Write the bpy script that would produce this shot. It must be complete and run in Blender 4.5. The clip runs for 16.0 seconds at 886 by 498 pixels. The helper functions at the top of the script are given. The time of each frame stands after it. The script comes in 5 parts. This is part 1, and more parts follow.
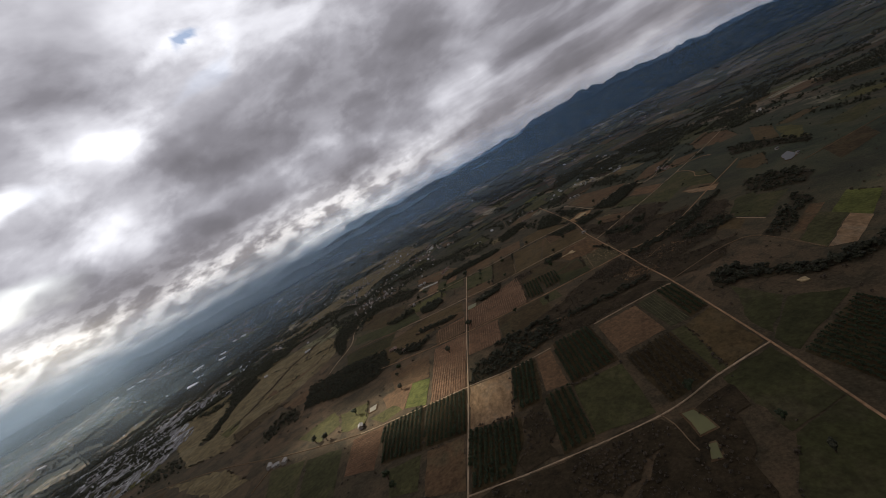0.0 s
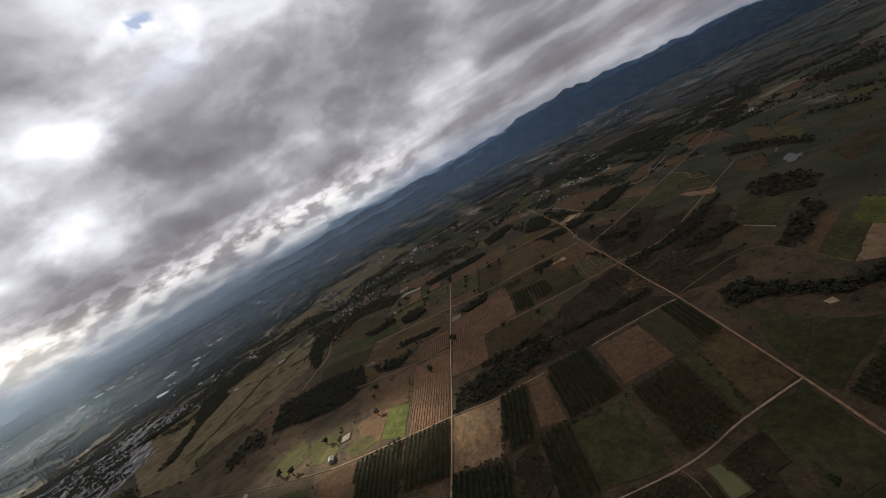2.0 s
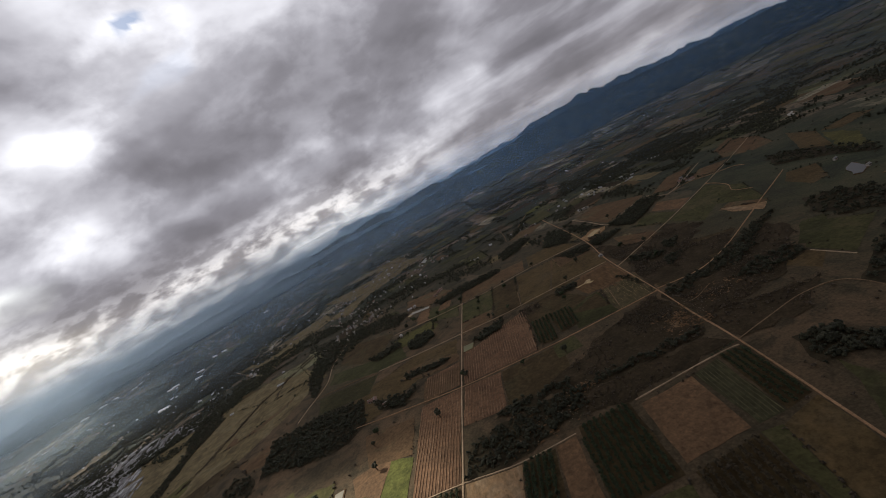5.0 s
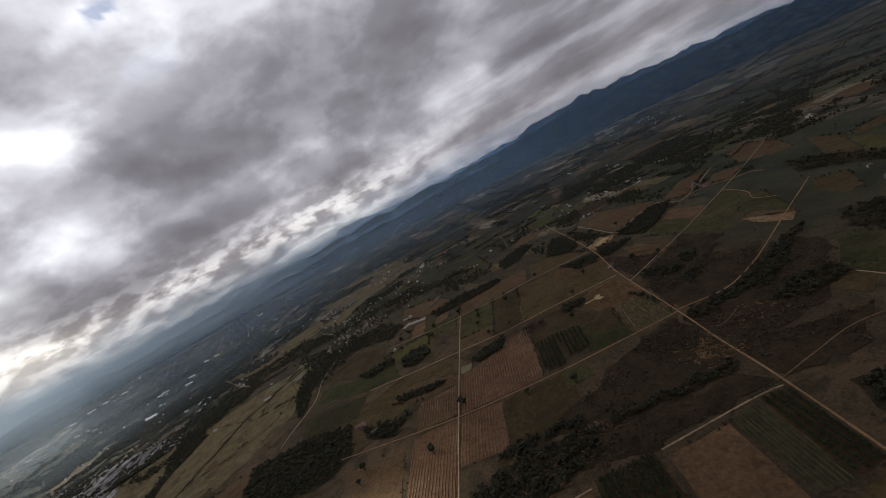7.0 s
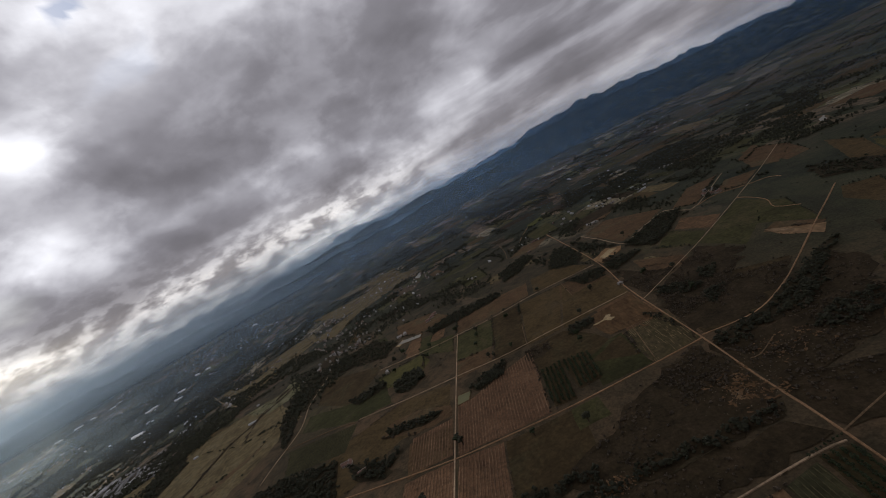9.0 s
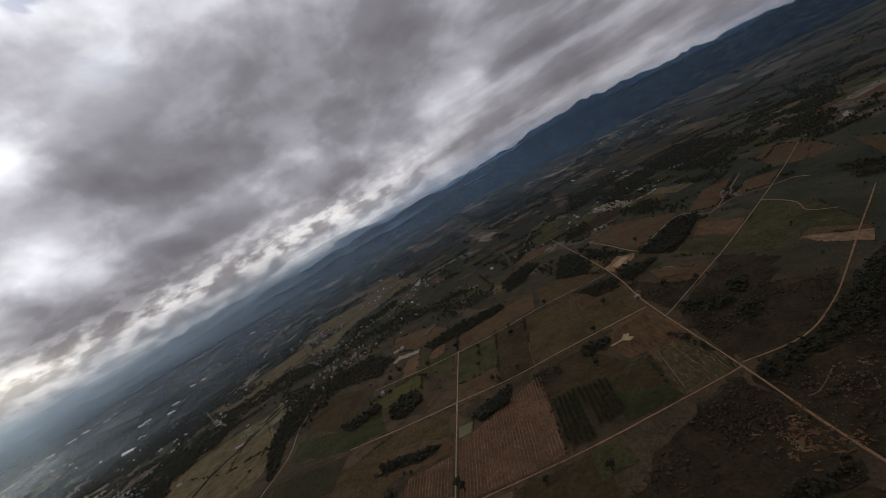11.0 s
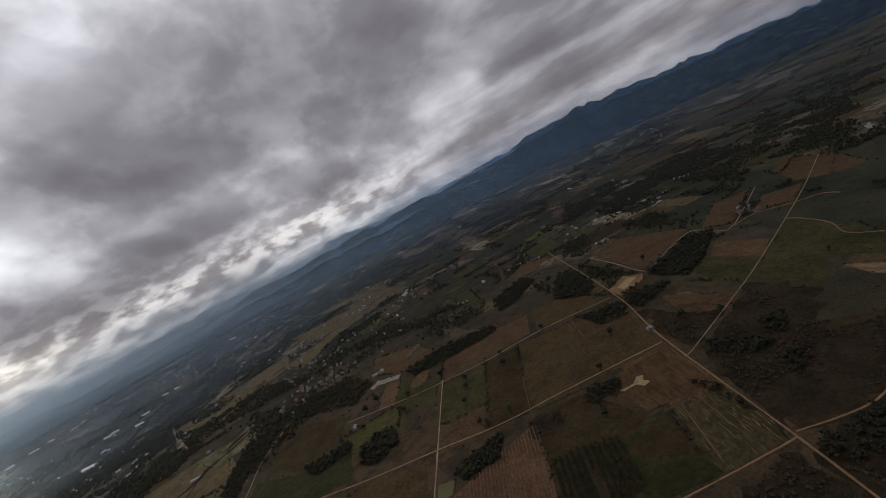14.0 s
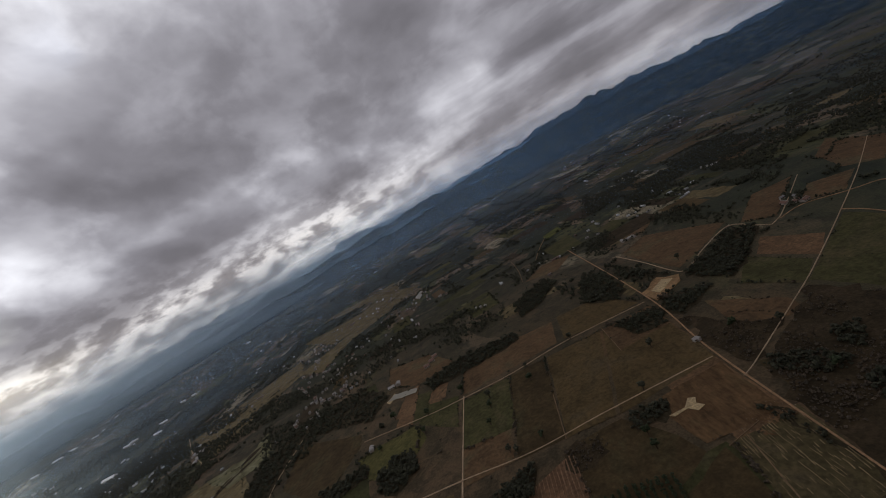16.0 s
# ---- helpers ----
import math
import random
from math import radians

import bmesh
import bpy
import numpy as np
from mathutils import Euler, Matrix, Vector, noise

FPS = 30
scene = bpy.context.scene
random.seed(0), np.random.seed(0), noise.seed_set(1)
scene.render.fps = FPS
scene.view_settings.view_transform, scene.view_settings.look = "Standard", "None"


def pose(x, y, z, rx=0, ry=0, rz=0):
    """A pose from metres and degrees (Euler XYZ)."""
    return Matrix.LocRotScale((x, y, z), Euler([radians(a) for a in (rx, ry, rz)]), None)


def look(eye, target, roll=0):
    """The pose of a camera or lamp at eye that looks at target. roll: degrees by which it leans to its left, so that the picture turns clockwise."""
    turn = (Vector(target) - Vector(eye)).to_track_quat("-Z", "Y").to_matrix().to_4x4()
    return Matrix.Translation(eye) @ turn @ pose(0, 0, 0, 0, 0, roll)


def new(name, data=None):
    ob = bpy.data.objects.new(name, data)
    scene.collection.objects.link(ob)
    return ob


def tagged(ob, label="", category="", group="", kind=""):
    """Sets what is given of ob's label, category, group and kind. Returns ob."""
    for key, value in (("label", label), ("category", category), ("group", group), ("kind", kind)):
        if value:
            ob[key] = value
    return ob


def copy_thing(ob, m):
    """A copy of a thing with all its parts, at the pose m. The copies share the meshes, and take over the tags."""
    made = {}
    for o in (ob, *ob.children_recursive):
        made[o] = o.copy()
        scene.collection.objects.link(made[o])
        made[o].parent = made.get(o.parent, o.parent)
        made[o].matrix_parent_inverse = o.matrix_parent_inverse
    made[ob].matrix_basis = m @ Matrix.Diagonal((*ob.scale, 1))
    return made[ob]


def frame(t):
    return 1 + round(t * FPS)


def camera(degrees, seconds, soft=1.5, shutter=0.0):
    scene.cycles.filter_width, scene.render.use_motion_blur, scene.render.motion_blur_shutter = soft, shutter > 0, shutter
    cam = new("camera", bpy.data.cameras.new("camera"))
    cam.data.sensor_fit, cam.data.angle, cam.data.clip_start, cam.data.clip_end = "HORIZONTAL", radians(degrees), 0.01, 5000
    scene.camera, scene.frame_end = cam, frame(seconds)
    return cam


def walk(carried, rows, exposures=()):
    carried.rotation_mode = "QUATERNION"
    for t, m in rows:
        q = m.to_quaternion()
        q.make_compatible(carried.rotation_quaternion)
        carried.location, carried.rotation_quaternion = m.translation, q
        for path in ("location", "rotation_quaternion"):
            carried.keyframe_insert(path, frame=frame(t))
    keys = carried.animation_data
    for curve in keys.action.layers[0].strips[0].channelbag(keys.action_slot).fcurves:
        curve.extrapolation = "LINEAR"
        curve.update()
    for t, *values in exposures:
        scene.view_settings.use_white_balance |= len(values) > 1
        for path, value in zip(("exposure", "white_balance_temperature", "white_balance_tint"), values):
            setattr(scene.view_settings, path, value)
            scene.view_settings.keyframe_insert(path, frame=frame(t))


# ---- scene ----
PATH = [
    (0, (-0.08, 0.10, 196.61), (-3.29, 98.79, 180.75), -28.38),
    (0.5, (2.47, 14.06, 196.48), (1.32, 112.64, 179.74), -27.42),
    (1, (5.16, 27.38, 196.68), (6.18, 125.78, 178.87), -26.89),
    (1.5, (7.23, 38.83, 197.32), (8.54, 137.19, 179.33), -27.39),
    (2, (8.50, 48.68, 198.56), (8.13, 147.04, 180.52), -28.12),
    (2.5, (9.15, 57.19, 199.65), (7.33, 155.61, 182.06), -28.57),
    (3, (10.48, 65.51, 200.79), (8.10, 164.08, 184.12), -29.35),
    (3.5, (12.22, 76.29, 202.21), (8.49, 174.90, 185.96), -29.63),
    (4, (13.94, 89.23, 203.22), (10.42, 187.84, 187.01), -29.12),
    (4.5, (15.68, 100.58, 203.71), (13.29, 199.31, 188.04), -28.34),
    (7, (25.75, 157.48, 206.95), (23.86, 256.23, 191.34), -27.61),
    (7.5, (27.39, 167.35, 207.79), (24.87, 266.18, 192.76), -27.78),
    (8, (29.62, 178.12, 208.15), (28.32, 277.00, 193.33), -27.32),
    (10.5, (41.49, 239.24, 208.13), (40.33, 338.22, 193.92), -28.75),
    (11, (42.89, 249.80, 208.43), (41.78, 348.82, 194.48), -28.57),
    (11.5, (45.45, 260.82, 208.86), (44.28, 359.82, 194.80), -28.47),
    (12, (48.60, 272.66, 209.21), (48.35, 371.63, 194.94), -28.74),
    (12.5, (49.61, 283.51, 209.47), (49.19, 382.52, 195.44), -29.01),
    (13, (49.01, 292.72, 209.64), (46.89, 391.71, 195.65), -28.70),
    (13.5, (51.73, 303.40, 209.01), (50.29, 402.46, 195.41), -27.76),
    (14, (56.91, 315.46, 207.61), (57.73, 414.47, 193.60), -27.06),
    (14.5, (61.07, 326.86, 207.05), (63.14, 425.83, 192.87), -26.62),
    (15, (61.68, 336.80, 208.30), (62.98, 435.80, 194.26), -26.92),
    (15.5, (59.28, 345.20, 211.16), (58.20, 444.21, 197.12), -28.36),
    (16, (57.72, 353.77, 214.65), (55.52, 452.82, 201.05), -29.08),
]
cam = camera(94.0, 16.0, soft=0.9)
walk(cam, [(t, look(eye, target, roll)) for t, eye, target, roll in PATH], exposures=((0, 0.16), (3, 0.23), (4.5, 0.20), (8, 0.06), (12, -0.03), (16, -0.02)))

# ---- light: sky behind the clouds, the sun above them, the cloud deck further down glows as overcast sky does
SUN_AZIMUTH, SUN_HEIGHT = -52.0, 33.0     # degrees, azimuth clockwise from +y
world = bpy.data.worlds.new("sky")
scene.world = world
world.use_nodes = True
wn = world.node_tree.nodes
sky = wn.new("ShaderNodeTexSky")
sky.sky_type, sky.sun_disc = "NISHITA", False
sky.sun_elevation, sky.sun_rotation = radians(SUN_HEIGHT), radians(SUN_AZIMUTH)
world.node_tree.links.new(sky.outputs[0], wn["Background"].inputs[0])
wn["Background"].inputs[1].default_value = 0.10
sun_data = bpy.data.lights.new("sun", "SUN")
sun_data.energy, sun_data.angle, sun_data.color = 5.0, radians(1.0), (1.0, 0.93, 0.80)
sun_way = Vector((math.sin(radians(SUN_AZIMUTH)) * math.cos(radians(SUN_HEIGHT)), math.cos(radians(SUN_AZIMUTH)) * math.cos(radians(SUN_HEIGHT)), math.sin(radians(SUN_HEIGHT))))
sun = new("sun", sun_data)
sun.matrix_world = look(sun_way * 900, (0, 0, 0))


# ---- materials
def material(name, rough=0.95, spec=0.15):
    m = bpy.data.materials.new(name)
    m.use_nodes = True
    b = m.node_tree.nodes["Principled BSDF"]
    b.inputs["Roughness"].default_value = rough
    b.inputs["Specular IOR Level"].default_value = spec
    return m, m.node_tree, b


def node(tree, kind, **values):
    n = tree.nodes.new(kind)
    for key, value in values.items():
        n.inputs[key.replace("_", " ")].default_value = value
    return n


def place(tree, sx=1.0, sy=1.0, sz=1.0, turn=0.0):
    """World metres, scaled and turned, as a texture vector."""
    g = tree.nodes.new("ShaderNodeNewGeometry")
    m = tree.nodes.new("ShaderNodeMapping")
    m.inputs["Scale"].default_value = (sx, sy, sz)
    m.inputs["Rotation"].default_value = (0, 0, radians(turn))
    tree.links.new(g.outputs["Position"], m.inputs["Vector"])
    return m.outputs[0]


def noise_of(tree, vector, scale, detail=4.0, rough=0.6, distort=0.0):
    n = node(tree, "ShaderNodeTexNoise", Scale=scale, Detail=detail, Roughness=rough, Distortion=distort)
    tree.links.new(vector, n.inputs["Vector"])
    return n.outputs["Fac"]


def ramp(tree, fac, *stops):
    r = tree.nodes.new("ShaderNodeValToRGB")
    while len(r.color_ramp.elements) < len(stops):
        r.color_ramp.elements.new(0.5)
    for e, (p, c) in zip(r.color_ramp.elements, stops):
        e.position, e.color = p, (*c, 1) if len(c) == 3 else c
    tree.links.new(fac, r.inputs[0])
    return r.outputs[0]


def mix(tree, fac, a, b, blend="MIX"):
    m = tree.nodes.new("ShaderNodeMix")
    m.data_type, m.blend_type = "RGBA", blend
    for s, v in ((m.inputs[0], fac), (m.inputs[6], a), (m.inputs[7], b)):
        if hasattr(v, "links"):
            tree.links.new(v, s)
        else:
            s.default_value = v if isinstance(v, (int, float)) else (*v, 1)
    return m.outputs[2]


def bump(tree, bsdf, height, strength=0.5, distance=0.5):
    b = node(tree, "ShaderNodeBump", Strength=strength, Distance=distance)
    tree.links.new(height, b.inputs["Height"])
    tree.links.new(b.outputs[0], bsdf.inputs["Normal"])


def shade(c, k):
    return tuple(min(1.0, v * k) for v in c)


def soil(name, colour, patch=0.02, grain=0.35, contrast=0.55, second=None, turn=0.0, stretch=1.0):
    """Field, earth or road surface: broad stains, fine grain and small relief."""
    m, t, b = material(name)
    colour = (colour[0] * 1.22, colour[1] * 1.12, colour[2] * 1.01)
    where = place(t, 1.0, stretch, 1.0, turn)
    broad = noise_of(t, where, patch, 5, 0.65, 0.6)
    fine = noise_of(t, where, grain, 5, 0.7)
    c = ramp(t, broad, (0.3, shade(colour, 1 - contrast * 0.6)), (0.52, colour), (0.72, second or shade(colour, 1 + contrast)))
    blot = noise_of(t, place(t, 1.0, 1.0, 1.0, 31), patch * 3.7, 6, 0.7, 0.9)
    c = mix(t, 1.0, c, ramp(t, blot, (0.32, (0.68, 0.70, 0.70)), (0.5, (1.0, 1.0, 1.0)), (0.7, (1.22, 1.18, 1.14))), "MULTIPLY")
    f = ramp(t, fine, (0.3, (0.55, 0.55, 0.55)), (0.75, (1.3, 1.3, 1.3)))
    t.links.new(mix(t, 1.0, c, f, "MULTIPLY"), b.inputs["Base Color"])
    bump(t, b, fine, 0.4, 0.4)
    return m


def leafage(name, dark, light):
    m, t, b = material(name, 0.8, 0.25)
    g = t.nodes.new("ShaderNodeNewGeometry")
    fine = noise_of(t, place(t), 0.9, 4, 0.7)
    c = mix(t, g.outputs["Random Per Island"], dark, light)
    f = ramp(t, fine, (0.3, (0.45, 0.45, 0.45)), (0.7, (1.35, 1.35, 1.35)))
    t.links.new(mix(t, 1.0, c, f, "MULTIPLY"), b.inputs["Base Color"])
    bump(t, b, fine, 0.8, 0.8)
    return m


def plain(name, colour, rough=0.7, spec=0.3, scale=0.6, metal=0.0):
    m, t, b = material(name, rough, spec)
    b.inputs["Metallic"].default_value = metal
    f = ramp(t, noise_of(t, place(t), scale, 4, 0.6), (0.3, shade(colour, 0.75)), (0.7, shade(colour, 1.15)))
    t.links.new(f, b.inputs["Base Color"])
    return m


FIELD = {
    "brown_rows": (soil("furrowed_earth", (0.140, 0.087, 0.053), 0.02, 0.25, 0.45), "ploughed brown field with straight pale furrows between farm tracks"),
    "tan": (soil("dry_stubble", (0.24, 0.168, 0.098), 0.05, 0.3, 0.5, (0.31, 0.235, 0.15), 8, 0.35), "dry tan stubble field with streaked bare earth"),
    "rust": (soil("reddish_earth", (0.136, 0.089, 0.051), 0.03, 0.3, 0.35), "bare reddish-brown tilled field"),
    "mossy": (soil("mossy_earth", (0.088, 0.066, 0.031), 0.02, 0.3, 0.5, (0.108, 0.080, 0.042)), "brown field with a thin olive cover of weeds"),
    "umber": (soil("fallow_earth", (0.110, 0.074, 0.041), 0.02, 0.3, 0.5, (0.12, 0.105, 0.055)), "fallow dark brown field with thin weeds"),
    "green": (soil("young_crop", (0.060, 0.062, 0.026), 0.018, 0.3, 0.5, (0.105, 0.085, 0.042)), "dull green field of young crop"),
    "green_rows": (soil("row_crop", (0.050, 0.052, 0.028), 0.02, 0.3, 0.4), "dark green crop field in close rows"),
    "pale_rows": (soil("weedy_earth", (0.080, 0.070, 0.036), 0.03, 0.3, 0.5, (0.115, 0.088, 0.05)), "weedy green-brown field with broken pale rows"),
    "dark": (soil("dark_grass", (0.047, 0.051, 0.021), 0.015, 0.25, 0.5, (0.085, 0.068, 0.038)), "dark green rough pasture with brown patches"),
    "lush": (soil("bright_grass", (0.086, 0.100, 0.028), 0.03, 0.3, 0.4), "bright yellow-green irrigated grass field"),
    "worn": (soil("worn_earth", (0.115, 0.074, 0.038), 0.045, 0.3, 0.6, (0.070, 0.064, 0.030), -38, 0.22), "worn brown field streaked with weeds"),
    "peat": (soil("peaty_grass", (0.062, 0.047, 0.023), 0.02, 0.25, 0.6, (0.058, 0.055, 0.026)), "dark brown-green rough pasture"),
    "olive": (soil("olive_grass", (0.080, 0.080, 0.030), 0.03, 0.3, 0.4), "dull olive-green grass field"),
    "scrub": (soil("scrub_floor", (0.043, 0.034, 0.019), 0.05, 0.5, 0.9, (0.074, 0.051, 0.029)), "rough brown and dark green scrubland with low bushes"),
    "litter": (soil("leaf_litter", (0.042, 0.036, 0.021), 0.03, 0.4, 0.6), "dark leaf litter and undergrowth beneath trees"),
    # dry grass, pale enough to carry the far eastern sunlit strips in its colour
    "straw_sunlit": (soil("ripe_and_sunlit_grass", (0.150, 0.152, 0.088), 0.05, 0.3, 0.9, (0.26, 0.25, 0.16)), "pale yellowish dry grass field, its colour also serving for sunlit strips"),
    "meadow": (soil("dry_meadow", (0.140, 0.118, 0.063), 0.03, 0.2, 0.8, (0.195, 0.160, 0.090)), "dry tan meadow with scattered shrubs"),
}
ROAD = {
    "pale": (soil("pale_dirt", (0.36, 0.285, 0.20), 0.05, 0.8, 0.3), "pale packed-dirt farm track between fields"),
    "tan": (soil("tan_dirt", (0.30, 0.20, 0.12), 0.04, 0.8, 0.3), "tan dirt road running straight between fields"),
    "dim": (soil("grassy_dirt", (0.17, 0.125, 0.078), 0.05, 0.8, 0.35), "narrow worn dirt lane with grassy edges"),
}
SITE = {
    "sand": (soil("bare_sand", (0.40, 0.33, 0.20), 0.06, 0.6, 0.25), "patch of bare pale sand dug open"),
    "earth": (soil("stripped_earth", (0.145, 0.092, 0.048), 0.08, 0.4, 0.7, (0.27, 0.18, 0.10)), "patches of stripped ochre earth with loose stones"),
    "pad": (soil("levelled_earth", (0.26, 0.175, 0.095), 0.06, 0.4, 0.5), "levelled ochre building plot beside the road"),
}
ROW_PALE = soil("furrow_crest", (0.172, 0.114, 0.073), 0.05, 0.5, 0.5)
ROW_GREEN = soil("crop_row", (0.088, 0.084, 0.046), 0.05, 0.5, 0.4)
ROW_WEED = soil("broken_row", (0.19, 0.155, 0.09), 0.08, 0.5, 0.6)
LEAF_WOOD = leafage("wood_leaves", (0.029, 0.032, 0.018), (0.058, 0.056, 0.031))
LEAF_SCRUB = leafage("scrub_leaves", (0.052, 0.042, 0.028), (0.118, 0.088, 0.057))
LEAF_ORCHARD = leafage("orchard_leaves", (0.024, 0.034, 0.014), (0.046, 0.060, 0.024))
LEAF_DRY = leafage("dry_leaves", (0.042, 0.034, 0.017), (0.085, 0.062, 0.031))
BARK = plain("bark", (0.09, 0.065, 0.045), 0.9, 0.1, 3.0)
WALL = plain("limewash", (0.42, 0.38, 0.32), 0.85, 0.2)
ROOFS = [plain("rusty_tin_roof", (0.20, 0.12, 0.09), 0.85, 0.2), plain("pale_tin_roof", (0.36, 0.34, 0.31), 0.9, 0.1), plain("grey_tile_roof", (0.21, 0.20, 0.195), 0.8, 0.3), plain("white_sheet_roof", (0.80, 0.80, 0.79), 0.7, 0.3)]
GLASS_DARK = plain("window_glass", (0.03, 0.04, 0.05), 0.15, 0.6)
DOOR_WOOD = plain("door_wood", (0.16, 0.09, 0.05), 0.7, 0.3)


# ---- ground
def swell(x, y):
    return max(0.0, min(1.0, (math.hypot(x - 40, y - 200) - 1500) / 3300)) ** 2


def lie(x, y):
    """Height of the land."""
    u, v = max(-1.5, min(1.5, x / 800)), max(-0.7, min(1.1, y / 800 - 0.7))
    low = -0.0146 * u + 0.0264 * v - 0.1538 * u * u + 0.0475 * u * v - 0.0756 * v * v + 0.0105 * u ** 3 - 0.1014 * u * u * v + 0.0405 * u * v * v - 0.0461 * v ** 3
    fade = max(0.0, min(1.0, 1 - (math.hypot(x - 40, y - 200) - 1500) / 1000))
    return 80 * low * fade + 90 * swell(x, y)


def link(name, bm, mat, parent=None, label=""):
    me = bpy.data.meshes.new(name)
    bm.to_mesh(me)
    bm.free()
    me.materials.append(mat)
    ob = new(name, me)
    ob.parent = parent
    if label:
        ob["label"] = label
    return ob


part = link


def link_arrays(name, verts, faces, mat, parent=None, smooth=False):
    me = bpy.data.meshes.new(name)
    me.from_pydata(verts, [], faces)
    me.materials.append(mat)
    if smooth:
        me.shade_smooth()
    me.update()
    ob = new(name, me)
    ob.parent = parent
    return ob


def disc(rings, sides, height):
    """Rings round the middle of the flight, as vertices and faces."""
    verts = [(40.0, 200.0, height(40, 200))]
    for r in rings:
        for k in range(sides):
            a = 2 * math.pi * k / sides
            x, y = 40 + r * math.sin(a), 200 + r * math.cos(a)
            verts.append((x, y, height(x, y)))
    faces = [(0, 1 + (k + 1) % sides, 1 + k) for k in range(sides)]
    for i in range(len(rings) - 1):
        a, b = 1 + i * sides, 1 + (i + 1) * sides
        faces += [(a + k, a + (k + 1) % sides, b + (k + 1) % sides, b + k) for k in range(sides)]
    return verts, faces


def ground_material():
    m, t, b = material("countryside")
    where = place(t)
    broad = noise_of(t, where, 0.006, 5, 0.6, 0.8)
    mid = noise_of(t, where, 0.05, 5, 0.65, 0.4)
    fine = noise_of(t, where, 0.5, 4, 0.7)
    near = mix(t, ramp(t, broad, (0.40, (0, 0, 0)), (0.62, (1, 1, 1))), (0.074, 0.057, 0.032), (0.132, 0.088, 0.049))
    near = mix(t, ramp(t, mid, (0.45, (0, 0, 0)), (0.62, (0.8, 0.8, 0.8))), near, (0.044, 0.037, 0.021))
    plots = node(t, "ShaderNodeTexVoronoi", Scale=0.012, Randomness=0.9)
    plots.distance = "CHEBYCHEV"
    bend = t.nodes.new("ShaderNodeVectorMath")
    bend.operation = "ADD"
    wob = node(t, "ShaderNodeTexNoise", Scale=0.004, Detail=2.0)
    t.links.new(where, wob.inputs["Vector"])
    far_where = place(t, 1.0, 0.55, 0.0, 8)
    swirl = t.nodes.new("ShaderNodeVectorMath")
    swirl.operation = "SCALE"
    swirl.inputs[3].default_value = 160.0
    t.links.new(wob.outputs["Color"], swirl.inputs[0])
    t.links.new(far_where, bend.inputs[0])
    t.links.new(swirl.outputs[0], bend.inputs[1])
    t.links.new(bend.outputs[0], plots.inputs["Vector"])
    one = t.nodes.new("ShaderNodeSeparateColor")
    t.links.new(plots.outputs["Color"], one.inputs[0])
    patch = ramp(t, one.outputs[0], (0.0, (0.036, 0.042, 0.022)), (0.26, (0.090, 0.092, 0.042)), (0.46, (0.130, 0.096, 0.062)), (0.66, (0.20, 0.150, 0.096)), (0.86, (0.150, 0.156, 0.068)), (0.94, (0.34, 0.29, 0.19)))
    for e in t.nodes:
        if e.type == "VALTORGB" and len(e.color_ramp.elements) == 6:
            e.color_ramp.interpolation = "CONSTANT"
    woods = ramp(t, noise_of(t, place(t, 1.0, 0.8, 0.0, 10), 0.004, 7, 0.65, 0.6), (0.445, (0, 0, 0)), (0.50, (0.92, 0.92, 0.92)))
    far = mix(t, woods, patch, (0.034, 0.041, 0.027))
    ln = t.nodes.new("ShaderNodeVectorMath")
    ln.operation = "LENGTH"
    t.links.new(where, ln.inputs[0])
    span = t.nodes.new("ShaderNodeMapRange")
    span.inputs["From Min"].default_value, span.inputs["From Max"].default_value = 700, 1300
    t.links.new(ln.outputs["Value"], span.inputs["Value"])
    specks = ramp(t, noise_of(t, place(t, 1.0, 0.7, 0.0, 8), 0.075, 4, 0.6, 0.4), (0.50, (0, 0, 0)), (0.60, (0.8, 0.8, 0.8)))
    stripes = ramp(t, noise_of(t, place(t, 0.35, 1.6, 0.0, 10), 0.030, 4, 0.6, 0.2), (0.52, (0, 0, 0)), (0.66, (0.6, 0.6, 0.6)))
    far = mix(t, stripes, far, (0.105, 0.086, 0.058))
    far = mix(t, specks, far, (0.024, 0.029, 0.022))
    side = t.nodes.new("ShaderNodeSeparateXYZ")
    t.links.new(where, side.inputs[0])
    west = t.nodes.new("ShaderNodeMapRange")
    west.inputs["From Min"].default_value, west.inputs["From Max"].default_value = -150, -3000
    west.inputs["To Max"].default_value = 0.6
    t.links.new(side.outputs[0], west.inputs["Value"])
    plain_west = mix(t, woods, mix(t, 0.6, patch, (0.080, 0.078, 0.052)), (0.026, 0.031, 0.022))
    plain_west = mix(t, specks, plain_west, (0.028, 0.034, 0.024))
    far = mix(t, west.outputs[0], far, plain_west)
    east = t.nodes.new("ShaderNodeMapRange")
    east.inputs["From Min"].default_value, east.inputs["From Max"].default_value = 500, 1700
    east.inputs["To Max"].default_value = 0.9
    t.links.new(side.outputs[0], east.inputs["Value"])
    shrubby = t.nodes.new("ShaderNodeMapRange")
    shrubby.inputs["From Min"].default_value, shrubby.inputs["From Max"].default_value = 220, 480
    t.links.new(side.outputs[0], shrubby.inputs["Value"])
    copse = ramp(t, noise_of(t, place(t, 1.0, 0.7, 0.0, 20), 0.011, 6, 0.62, 0.7), (0.38, (0.082, 0.078, 0.043)), (0.50, (0.056, 0.062, 0.034)), (0.62, (0.032, 0.038, 0.024)))
    near = mix(t, shrubby.outputs[0], near, copse)
    far = mix(t, east.outputs[0], far, mix(t, 0.35, copse, patch))
    c = mix(t, span.outputs[0], near, far)
    f = ramp(t, fine, (0.3, (0.6, 0.6, 0.6)), (0.7, (1.3, 1.3, 1.3)))
